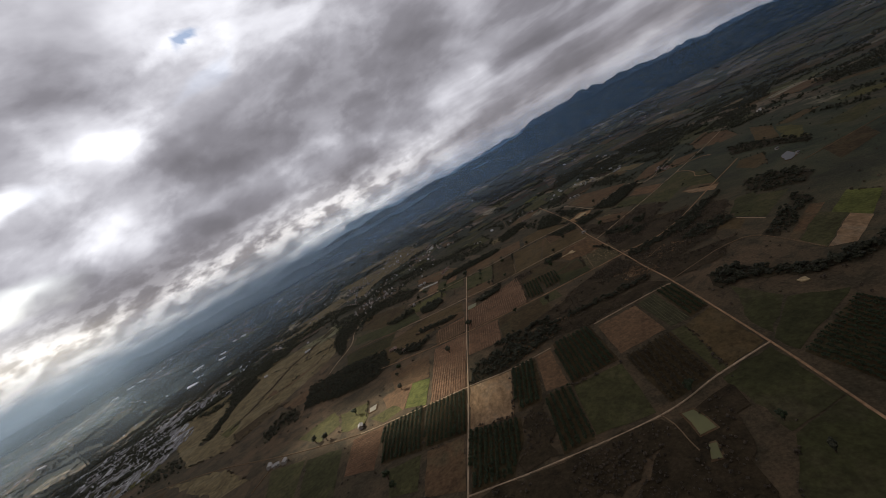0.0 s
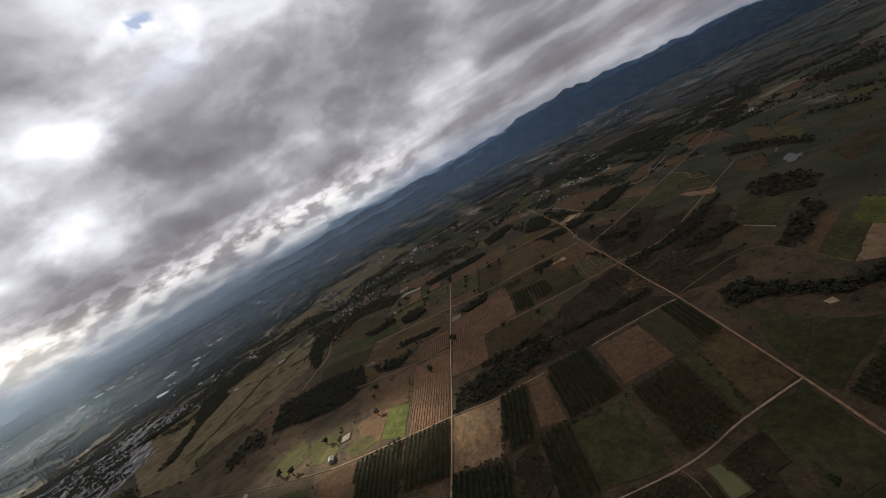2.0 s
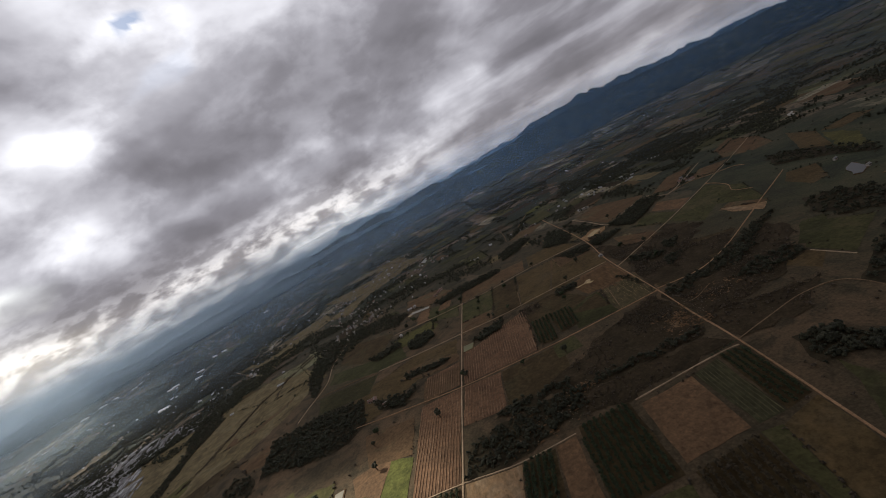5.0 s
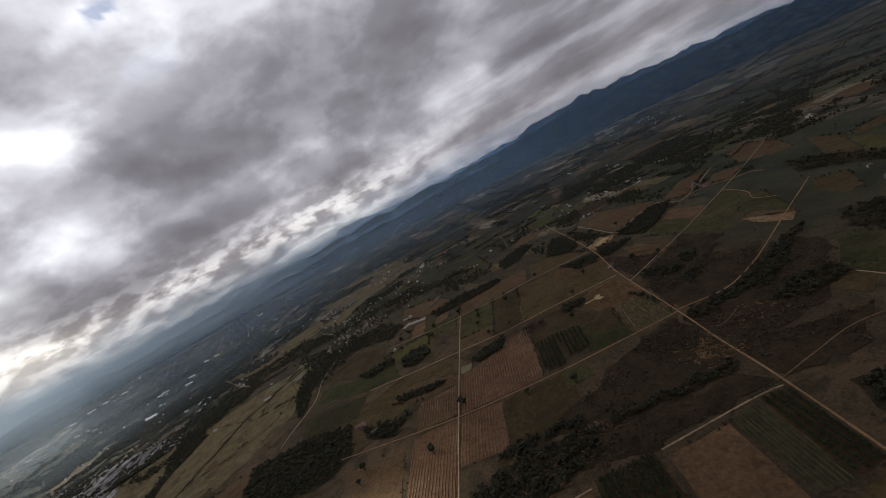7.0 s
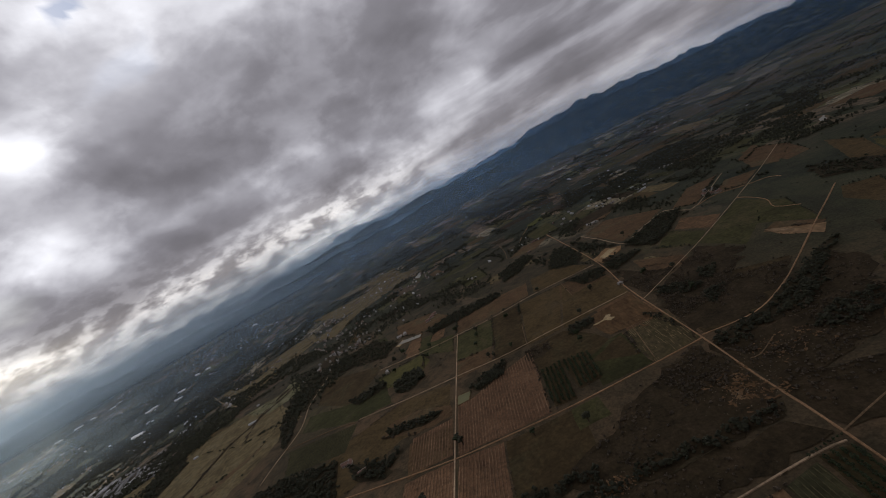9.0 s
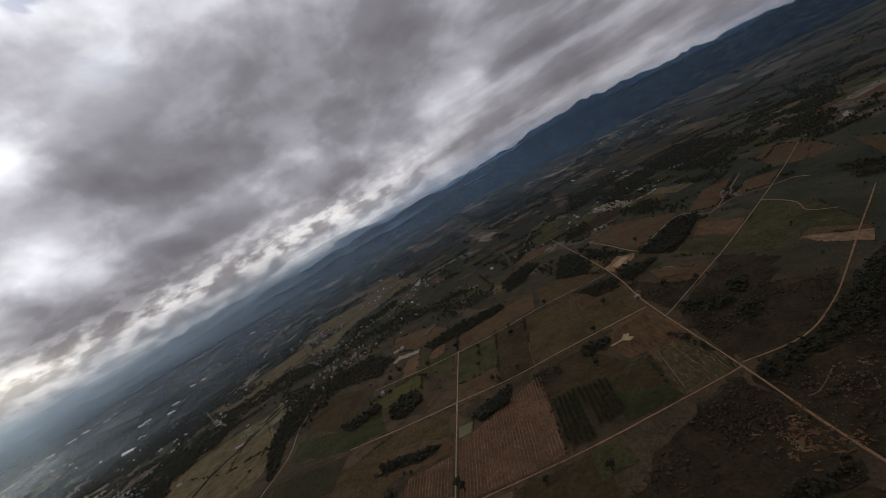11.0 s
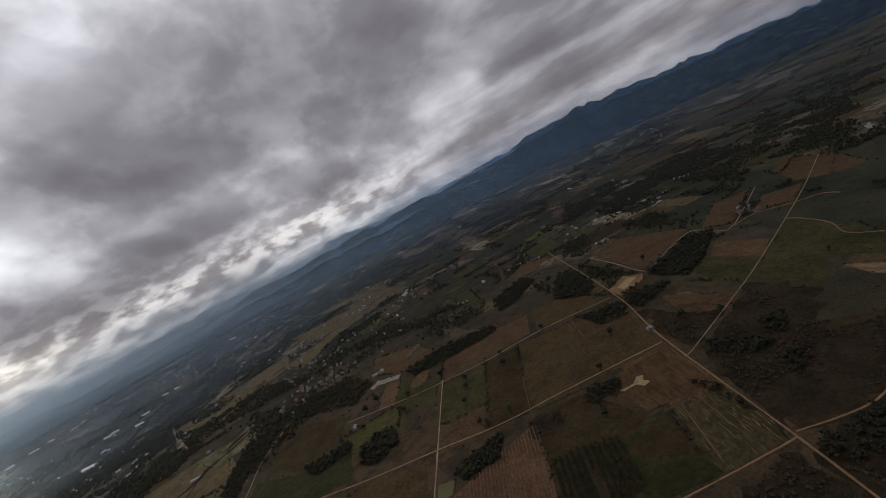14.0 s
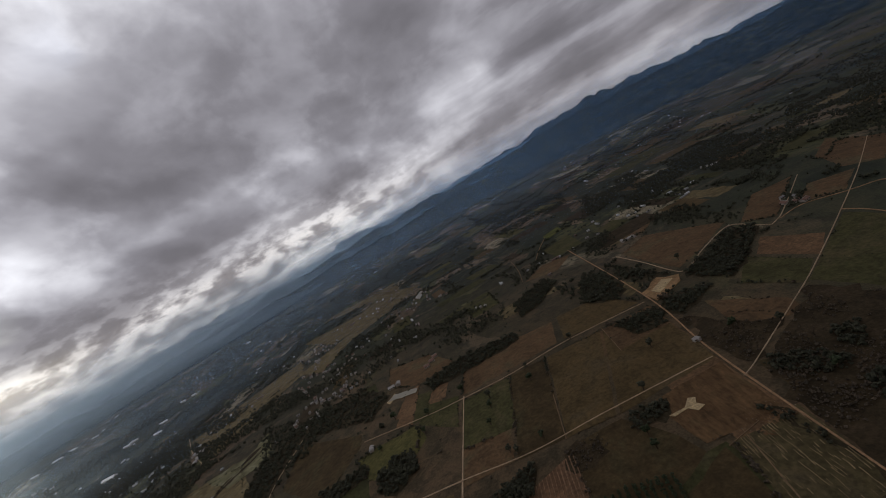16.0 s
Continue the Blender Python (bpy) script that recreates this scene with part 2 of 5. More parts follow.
    t.links.new(mix(t, 1.0, c, f, "MULTIPLY"), b.inputs["Base Color"])
    bump(t, b, mid, 0.5, 2.0)
    return m


rings = [25.0 * i for i in range(1, 65)] + [1600 + 3250 * (i / 60) for i in range(1, 61)]
verts, faces = disc(rings, 360, lie)
ground = tagged(link_arrays("ground", verts, faces, ground_material()), "wide plain of brown and dark green farmland and scrub", "ground", kind="structure")


# ---- distant mountains
def ridge_height(a):
    turns = (-180, -75, -60, -49, -45, -40, -35, -28, -21, -16, -11, -4, 0, 7, 14, 17, 22, 28.6, 35, 40, 44, 60, 80, 180)
    lifts = (-1.3, -1.3, -1.2, -1.25, -1.45, -1.4, -0.9, -0.6, -1.1, -0.75, 0.05, -0.6, -0.7, -0.25, 0.0, 0.4, 0.9, 0.5, -0.1, -0.2, -0.7, -0.5, -1.0, -1.3)
    return 208 + 4400 * math.tan(radians(float(np.interp(a, turns, lifts))))


def foothill_height(a, r):
    """A lower wooded range in front of the main one, with spurs that run down to the plain."""
    turns = (-180, -60, -38, -24, -14, -6, 2, 10, 18, 26, 34, 45, 60, 180)
    lifts = (-5.0, -4.0, -2.9, -2.1, -1.6, -1.35, -1.3, -1.1, -0.9, -0.8, -1.2, -1.5, -2.2, -5.0)
    top = 208 + 3350 * math.tan(radians(float(np.interp(a, turns, lifts)))) + 26 * noise.fractal((a * 0.21, 1.7, 0.0), 0.9, 2.1, 4)
    spur = 1 - abs(noise.fractal((a * 0.16 + r * 0.0004, r * 0.0007, 5.0), 0.8, 2.1, 3))
    f = max(0.0, 1 - abs(r - 3350) / (700 if r < 3350 else 420))
    return top * f ** (1.15 + 0.9 * (1 - spur) * (r < 3350)) if top > 0 else 0.0


def mountain_material():
    m, t, b = material("hazy_forest_slope", 1.0, 0.0)
    n = noise_of(t, place(t, 1.0, 1.0, 0.6), 0.02, 9, 0.7, 0.3)
    # dark forest stops lean blue: some distance haze is put into the slope colour
    c = ramp(t, n, (0.34, (0.018, 0.026, 0.030)), (0.52, (0.036, 0.044, 0.044)), (0.60, (0.066, 0.072, 0.052)), (0.70, (0.125, 0.125, 0.085)))
    t.links.new(c, b.inputs["Base Color"])
    return m


def mountains():
    verts, faces, sides = [], [], 720
    reach = [2650 + 50 * k for k in range(14)] + [3350 + 1050 * k / 21 for k in range(22)]
    steps = len(reach)
    for k in range(sides):
        a = -180 + 360 * k / sides
        top = ridge_height(a) + 9 * noise.fractal((a * 0.9, 4.4, 0.0), 0.7, 2.1, 5)
        sx, sy = math.sin(radians(a)), math.cos(radians(a))
        for j, r in enumerate(reach):
            f = max(0.0, (r - 3350) / 1050)
            x, y = 40 + r * sx, 200 + r * sy
            base = lie(x, y) - 6 + 10 * min(1.0, max(0.0, (r - 2650) / 250))
            rug = noise.fractal((x * 0.004, y * 0.004, 3.1), 0.9, 2.1, 5)
            fine = noise.fractal((x * 0.013, y * 0.013, 8.1), 0.9, 2.1, 4)
            low = max(0.0, min(1.0, (r - 2700) / 800))
            h = base + max(top - base, 4) * min(1, f) ** 1.15 * (1 + 0.10 * rug * (1 - 0.5 * f)) + (20 * rug + 17 * fine) * min(1, f * 3) + 5 * low * (1 + fine) - 62 * abs(noise.fractal((a * 0.55 + 0.5 * rug, f * 1.4, 2.0), 0.8, 2.1, 4)) * f * (1.12 - f)
            h = max(h, base + foothill_height(a, r) * min(1.0, (r - 2650) / 250) + 9 * fine * low)
            if j == steps - 1:
                h -= 60
            verts.append((x, y, h))
    for k in range(sides):
        n = (k + 1) % sides
        faces += [(k * steps + j, n * steps + j, n * steps + j + 1, k * steps + j + 1) for j in range(steps - 1)]
    ob = link_arrays("mountain_range", verts, faces, mountain_material(), smooth=True)
    return tagged(ob, "long blue-grey forested mountain range in haze behind the plain", "mountains", kind="structure")


mountains()

# ---- cloud deck
CLOUDS, OPENINGS = [], []


def cloud(amount, cx, cy, ax, ay, bx, by):
    """A bank (amount > 0) or a gap (amount < 0) in the deck, with its middle and its two half axes."""
    CLOUDS.append((amount, cx, cy, np.linalg.inv(np.array([[ax, bx], [ay, by]]))))


def opening(amount, cx, cy, ax, ay, bx, by):
    """A place where sunlight and sky come through the deck."""
    OPENINGS.append((amount, cx, cy, np.linalg.inv(np.array([[ax, bx], [ay, by]]))))


cloud(0.3, -175, 1622, 619, 119, -24, 228)
cloud(0.14, -880, 1472, 303, 266, -41, 59)
cloud(0.10, -717, 1588, 371, 219, -35, 62)
cloud(0.2, -114, 1809, 458, 53, -16, 90)
cloud(0.2, 253, 1625, 202, 19, 15, 136)
cloud(0.25, -774, 801, 45, 102, -157, 129)
cloud(0.3, -1419, 1695, 262, 253, -127, 131)
cloud(0.30, -1064, 1850, 260, 120, -64, 100)
cloud(0.2, -283, 2161, 366, 1, -20, 111)
cloud(0.16, 557, 1883, 312, -62, 27, 84)
cloud(0.22, 903, 1818, 208, -55, 43, 74)
cloud(0.25, 1347, 1932, 268, -100, 87, 120)
cloud(0.18, 1030, 2125, 323, -110, 52, 95)
cloud(0.2, 1689, 1962, 192, -115, 111, 123)
cloud(0.2, -1664, 1808, 114, 88, -76, 79)
cloud(0.15, -1176, 2642, 340, 72, -122, 266)
cloud(0.16, 278, 2412, 359, -58, 14, 114)
cloud(-0.3, -539, 1122, 163, -116, 37, 63)
cloud(-0.16, -756, 1270, 88, -19, 23, 66)
cloud(-0.2, -903, 1201, 83, 109, -46, 38)
cloud(-0.26, -1229, 1416, 36, 112, -93, 63)
cloud(-0.18, -1348, 1403, 22, 50, -55, 38)
cloud(-0.2, -875, 1739, 297, 152, -31, 45)
cloud(-0.22, -848, 2051, 114, 53, -34, 72)
cloud(-0.09, -514, 1979, 433, 110, -18, 66)
cloud(-0.08, -153, 2010, 274, 6, -5, 65)
cloud(-0.18, 389, 1955, 127, -15, 12, 66)
cloud(-0.22, -2214, 2148, 82, 277, -505, 462)
cloud(-0.22, -2012, 2894, 310, 404, -333, 463)
cloud(-0.2, -816, 2913, 558, 79, -117, 407)
cloud(-0.14, -85, 2865, 399, -52, -5, 259)
opening(1.5, -487, 998, 32, -12, 3, 17)
cloud(-0.25, -546, 986, 96, -39, 21, 42)
cloud(-0.5, -1161, 1038, 138, 23, -175, 178)
cloud(-0.25, -860, 1230, 88, 62, -50, 76)
cloud(-0.2, -504, 1082, 159, -106, 58, 102)
cloud(-0.26, -520, 1190, 95, -75, 40, 50)
cloud(-0.2, -790, 1290, 60, 50, -60, 40)
cloud(-0.2, -905, 1170, 60, 40, -30, 45)
cloud(-0.22, -630, 1209, 70, 60, -60, 110)
cloud(0.20, -350, 1640, 260, 60, -30, 120)
cloud(0.10, -760, 880, 150, 40, -60, 120)
cloud(0.10, 60, 2090, 420, 10, -10, 90)
cloud(-0.3, -1269, 1448, 26, 27, -86, 37)
cloud(-0.12, -428, 1346, 179, 68, -99, 130)
cloud(-0.1, -616, 1345, 140, 62, -118, 96)
cloud(-0.45, -1262, 1063, 94, 24, 24, 60)
opening(1.0, -1238, 1052, 100, 26, 14, 46)
opening(0.6, -1618, 1283, 162, 87, 95, 178)
opening(0.27, -1153, 1047, 32, 6, 10, 27)
opening(0.22, -560, 1160, 90, -15, -50, 50)
cloud(-0.28, -575, 1165, 120, -20, -70, 60)
cloud(-0.14, -700, 1330, 80, 40, -30, 150)
cloud(-0.22, -2030, 1780, 260, 190, -330, 370)
opening(0.09, -2030, 1780, 260, 190, -330, 370)


def deck_height(x, y):
    r = math.hypot(x - 40, y - 200)
    return 600 - 545 * min(1.0, r / 4790) ** 9


def cloud_material():
    m = bpy.data.materials.new("cloud")
    m.use_nodes = True
    t = m.node_tree
    t.nodes.remove(t.nodes["Principled BSDF"])
    at = t.nodes.new("ShaderNodeAttribute")
    at.attribute_name = "cover"
    uv = t.nodes.new("ShaderNodeUVMap")
    uv.uv_map = "flat"
    round_uv = t.nodes.new("ShaderNodeUVMap")
    round_uv.uv_map = "puffs"
    band_uv = t.nodes.new("ShaderNodeUVMap")
    band_uv.uv_map = "bands"
    rolled = t.nodes.new("ShaderNodeAttribute")
    rolled.attribute_name = "rolled"
    far_off = t.nodes.new("ShaderNodeAttribute")
    far_off.attribute_name = "heaped"

    def op(kind, a, b):
        n = t.nodes.new("ShaderNodeMath")
        n.operation = kind
        for s, v in zip(n.inputs, (a, b)):
            if hasattr(v, "links"):
                t.links.new(v, s)
            else:
                s.default_value = v
        return n.outputs[0]

    def vec(kind, a, b=None, k=None):
        n = t.nodes.new("ShaderNodeVectorMath")
        n.operation = kind
        for s, v in zip(n.inputs, (a, b)):
            if hasattr(v, "links"):
                t.links.new(v, s)
            elif v is not None:
                s.default_value = v
        if k is not None:
            n.inputs[3].default_value = k
        return n.outputs[0]

    def stirred(where, scale, much):
        """The place, pushed about by a coarser noise, which gives curling edges."""
        n = node(t, "ShaderNodeTexNoise", Scale=scale, Detail=5.0, Roughness=0.55)
        t.links.new(where, n.inputs["Vector"])
        return vec("ADD", where, vec("SCALE", vec("SUBTRACT", n.outputs["Color"], (0.5, 0.5, 0.5)), None, much))

    def billows(where, scale):
        n = node(t, "ShaderNodeTexVoronoi", Scale=scale, Detail=3.0, Roughness=0.55, Lacunarity=2.2)
        n.feature, n.normalize = "SMOOTH_F1", True
        n.inputs["Smoothness"].default_value = 0.7
        t.links.new(where, n.inputs["Vector"])
        return n.outputs["Distance"]

    def step_up(x, lo, hi):
        n = t.nodes.new("ShaderNodeMapRange")
        n.interpolation_type = "SMOOTHSTEP"
        n.inputs["From Min"].default_value, n.inputs["From Max"].default_value = lo, hi
        t.links.new(x, n.inputs["Value"])
        return n.outputs[0]

    here = stirred(uv.outputs[0], 2.4, 0.14)
    big = noise_of(t, here, 1.9, 8, 0.50, 0.0)
    # the same noise a little way towards the sun: sunward flanks are bright, the far ones grey
    toward = vec("SCALE", vec("NORMALIZE", vec("SUBTRACT", (-0.95, 0.75, 0.0), uv.outputs[0])), None, 0.07)
    ahead = noise_of(t, vec("ADD", here, toward), 1.9, 6, 0.50, 0.0)
    puff = billows(here, 4.0)
    heap_at = stirred(round_uv.outputs[0], 5.0, 0.05)
    heap = noise_of(t, heap_at, 8.5, 7, 0.52, 0.0)
    street = noise_of(t, stirred(band_uv.outputs[0], 3.0, 0.15), 2.3, 8, 0.52, 0.0)
    flatness = op("SUBTRACT", 1.0, far_off.outputs["Fac"])
    veil = op("ADD", op("MULTIPLY", op("SUBTRACT", step_up(big, 0.40, 0.60), 0.5), 0.36), op("MULTIPLY", op("SUBTRACT", big, 0.5), 0.55))
    veil = op("ADD", veil, op("MULTIPLY", op("SUBTRACT", 0.42, puff), 0.50))
    heaps = op("ADD", op("MULTIPLY", op("SUBTRACT", step_up(heap, 0.42, 0.60), 0.42), 0.44), op("MULTIPLY", op("SUBTRACT", heap, 0.50), 0.7))
    lumps = op("ADD", op("MULTIPLY", veil, flatness), op("MULTIPLY", heaps, far_off.outputs["Fac"]))
    streets = op("ADD", op("MULTIPLY", op("SUBTRACT", step_up(street, 0.40, 0.60), 0.5), 0.34), op("MULTIPLY", op("SUBTRACT", street, 0.5), 0.8))
    lumps = op("ADD", op("MULTIPLY", lumps, op("SUBTRACT", 1.0, rolled.outputs["Fac"])), op("MULTIPLY", streets, rolled.outputs["Fac"]))
    lumps = op("ADD", lumps, op("MULTIPLY", op("SUBTRACT", ahead, big), op("MULTIPLY", flatness, 0.75)))
    thick = op("ADD", at.outputs["Fac"], lumps)
    c = ramp(t, op("MULTIPLY", thick, 0.72), (0.0, (1.15, 1.16, 1.24)), (0.144, (0.83, 0.83, 0.89)), (0.274, (0.56, 0.555, 0.605)), (0.418, (0.365, 0.358, 0.398)), (0.562, (0.240, 0.232, 0.260)), (0.72, (0.176, 0.169, 0.189)), (0.95, (0.130, 0.124, 0.139)))
    c = mix(t, op("MULTIPLY", far_off.outputs["Fac"], 0.9), c, mix(t, 1.0, c, (1.05, 1.0, 0.90), "MULTIPLY"))
    glow = node(t, "ShaderNodeEmission", Strength=1.0)
    t.links.new(c, glow.inputs[0])
    clear = t.nodes.new("ShaderNodeBsdfTransparent")
    both = t.nodes.new("ShaderNodeMixShader")
    gap = t.nodes.new("ShaderNodeAttribute")
    gap.attribute_name = "opening"
    torn = op("MULTIPLY", op("SUBTRACT", 0.62, op("ADD", op("MULTIPLY", big, 0.5), op("MULTIPLY", puff, 0.55))), 4.5)
    hole = op("MINIMUM", op("MAXIMUM", op("MULTIPLY", gap.outputs["Fac"], op("ADD", torn, 0.25)), 0.0), 1.0)
    t.links.new(hole, both.inputs[0])
    t.links.new(glow.outputs[0], both.inputs[1])
    t.links.new(clear.outputs[0], both.inputs[2])
    t.links.new(both.outputs[0], t.nodes["Material Output"].inputs["Surface"])
    m.cycles.emission_sampling = "NONE"
    return m


def cloud_deck():
    rings = [13.0 * i for i in range(1, 116)] + [1500 + 27.0 * i for i in range(1, 101)] + [4205 + 8.9 * i for i in range(66)] + [4790.0]
    verts, faces = disc(rings, 400, deck_height)
    me = bpy.data.meshes.new("cloud_deck")
    me.from_pydata(verts, [], faces)
    v = np.array(verts)
    grow = 527.0 / np.maximum(v[:, 2] - 73.0, 26.0)
    flat = np.stack([40 + (v[:, 0] - 40) * grow, 200 + (v[:, 1] - 200) * grow], 1)
    reach = np.hypot(flat[:, 0] - 40, flat[:, 1] - 200)
    turn = np.degrees(np.arctan2(flat[:, 0] - 40, flat[:, 1] - 200))
    cover = 0.45 + 0.42 * np.clip((480 - flat[:, 1]) / 300.0, 0, 1) + 0.26 * np.clip((turn - 2) / 35, 0, 1) - 0.03 * np.clip((reach - 5000) / 12000, 0, 1) * np.clip((12 - turn) / 40, 0, 1)
    table = np.geomspace(20, 60000, 400)
    slope = np.clip(1.25 * 392 / table, 0.22, 1.0)
    size = np.exp(np.concatenate([[0], np.cumsum((slope[1:] + slope[:-1]) / 2 * np.diff(np.log(table)))]))
    size *= 1500 / np.interp(1000, table, size)
    soft = (flat - (40, 200)) * (np.interp(reach, table, size) / np.maximum(reach, 20.0))[:, None]
    even = np.clip(1.35 * 392 / table, 0.002, 1.0)
    fine = np.exp(np.concatenate([[0], np.cumsum((even[1:] + even[:-1]) / 2 * np.diff(np.log(table)))]))
    fine *= 1500 / np.interp(1000, table, fine)
    detail = (flat - (40, 200)) * (np.interp(reach, table, fine) / np.maximum(reach, 20.0))[:, None]
    gentle = np.clip(1.9 * 392 / table, 0.01, 1.0)
    small = np.exp(np.concatenate([[0], np.cumsum((gentle[1:] + gentle[:-1]) / 2 * np.diff(np.log(table)))]))
    small *= 1500 / np.interp(1000, table, small)
    puffs = np.stack([np.radians(turn) * 2200.0, np.interp(reach, table, small)], 1)
    heaped = np.clip((reach - 2600) / 4200, 0, 0.8) * np.clip((14 - turn) / 26, 0.3, 1)
    stir = np.array([noise.turbulence_vector((a / 420, b / 420, 0.3), 4, False)[:2] for a, b in soft])
    curl = np.array([noise.turbulence_vector((a / 130, b / 130, 5.3), 3, False)[:2] for a, b in detail])
    stirred = soft + stir * 85.0 + curl * 42.0
    for amount, cx, cy, inv in CLOUDS:
        q = (stirred - (cx, cy)) @ inv.T
        cover += amount * np.exp(-1.2 * (q ** 2).sum(1))
    cover = np.where(cover < 0.30, 0.30 - 0.38 * (0.30 - cover), cover)
    clear = np.zeros(len(v))
    for amount, cx, cy, inv in OPENINGS:
        q = (stirred - (cx, cy)) @ inv.T
        clear = np.maximum(clear, amount * np.exp(-0.9 * (q ** 2).sum(1) ** 2))
    layer = me.attributes.new("opening", "FLOAT", "POINT")
    layer.data.foreach_set("value", clear.astype(np.float32))
    layer = me.attributes.new("cover", "FLOAT", "POINT")
    layer.data.foreach_set("value", cover.astype(np.float32))
    uv = me.uv_layers.new(name="flat")
    idx = np.empty(len(me.loops), dtype=np.int32)
    me.loops.foreach_get("vertex_index", idx)
    uv.data.foreach_set("uv", (detail[idx] / 1000.0).astype(np.float32).ravel())
    uv = me.uv_layers.new(name="puffs")
    uv.data.foreach_set("uv", (puffs[idx] / 1000.0).astype(np.float32).ravel())
    uv = me.uv_layers.new(name="bands")
    bands = np.stack([np.radians(turn) * 1.2, -1.25 * np.log(392.0 / np.maximum(reach, 20.0) + 0.06)], 1)
    uv.data.foreach_set("uv", bands[idx].astype(np.float32).ravel())
    layer = me.attributes.new("rolled", "FLOAT", "POINT")
    layer.data.foreach_set("value", (0.5 * np.clip((turn + 4) / 24, 0, 1) * np.clip((reach - 700) / 900, 0, 1)).astype(np.float32))
    layer = me.attributes.new("heaped", "FLOAT", "POINT")
    layer.data.foreach_set("value", heaped.astype(np.float32))
    me.materials.append(cloud_material())
    me.update()
    return tagged(new("cloud_deck", me), "broken layer of grey rain clouds with bright gaps", "clouds", kind="structure")


cloud_deck()


# ---- haze: added curtains standing in for far air, denser west for the sun's glare
def haze_material():
    m = bpy.data.materials.new("haze")
    m.use_nodes = True
    t = m.node_tree
    t.nodes.remove(t.nodes["Principled BSDF"])
    lit, through_it = t.nodes.new("ShaderNodeBsdfDiffuse"), t.nodes.new("ShaderNodeBsdfTranslucent")
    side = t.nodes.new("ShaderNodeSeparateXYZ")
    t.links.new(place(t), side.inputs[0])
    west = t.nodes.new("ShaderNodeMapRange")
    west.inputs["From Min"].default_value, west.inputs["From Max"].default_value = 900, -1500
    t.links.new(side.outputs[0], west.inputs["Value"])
    tone = mix(t, west.outputs[0], (0.35, 0.62, 1.0), (0.70, 0.87, 1.0))       # brighter western haze put into the sheet colour, bluer to the east
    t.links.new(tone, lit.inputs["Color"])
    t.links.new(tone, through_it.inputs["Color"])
    body, both = t.nodes.new("ShaderNodeMixShader"), t.nodes.new("ShaderNodeMixShader")
    t.links.new(lit.outputs[0], body.inputs[1])
    t.links.new(through_it.outputs[0], body.inputs[2])
    clear = t.nodes.new("ShaderNodeBsdfTransparent")
    dense = t.nodes.new("ShaderNodeAttribute")
    dense.attribute_name = "haze_alpha"
    n = ramp(t, noise_of(t, place(t, 1.0, 1.0, 2.5), 0.0016, 4, 0.5), (0.3, (0.7, 0.7, 0.7)), (0.7, (1.2, 1.2, 1.2)))
    much = t.nodes.new("ShaderNodeMath")
    much.operation = "MULTIPLY"
    t.links.new(dense.outputs["Fac"], much.inputs[0])
    t.links.new(n, much.inputs[1])
    t.links.new(much.outputs[0], both.inputs[0])
    t.links.new(clear.outputs[0], both.inputs[1])
    t.links.new(body.outputs[0], both.inputs[2])
    t.links.new(both.outputs[0], t.nodes["Material Output"].inputs["Surface"])
    return m


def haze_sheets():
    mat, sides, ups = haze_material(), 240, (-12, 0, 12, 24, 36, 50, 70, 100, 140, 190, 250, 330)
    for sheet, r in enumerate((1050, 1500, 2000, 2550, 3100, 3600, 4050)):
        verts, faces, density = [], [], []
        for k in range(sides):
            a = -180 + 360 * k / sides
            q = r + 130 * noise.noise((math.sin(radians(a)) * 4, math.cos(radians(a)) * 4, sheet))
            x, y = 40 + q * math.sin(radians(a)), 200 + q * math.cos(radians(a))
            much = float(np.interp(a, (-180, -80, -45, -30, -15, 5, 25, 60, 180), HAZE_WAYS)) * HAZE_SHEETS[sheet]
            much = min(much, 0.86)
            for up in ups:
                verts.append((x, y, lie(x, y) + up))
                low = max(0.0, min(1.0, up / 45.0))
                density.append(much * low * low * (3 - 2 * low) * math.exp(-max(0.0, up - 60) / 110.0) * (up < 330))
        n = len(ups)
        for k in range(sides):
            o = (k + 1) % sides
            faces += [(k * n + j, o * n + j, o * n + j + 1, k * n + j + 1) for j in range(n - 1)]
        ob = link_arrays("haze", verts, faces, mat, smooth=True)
        ob.data.attributes.new("haze_alpha", "FLOAT", "POINT").data.foreach_set("value", density)
        tagged(ob, "added translucent sheet standing in for pale blue haze over the distant plain", "haze", kind="structure")


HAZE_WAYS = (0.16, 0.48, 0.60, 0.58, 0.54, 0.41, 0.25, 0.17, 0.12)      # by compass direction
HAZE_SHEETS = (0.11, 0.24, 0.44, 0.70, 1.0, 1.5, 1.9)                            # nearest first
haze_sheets()


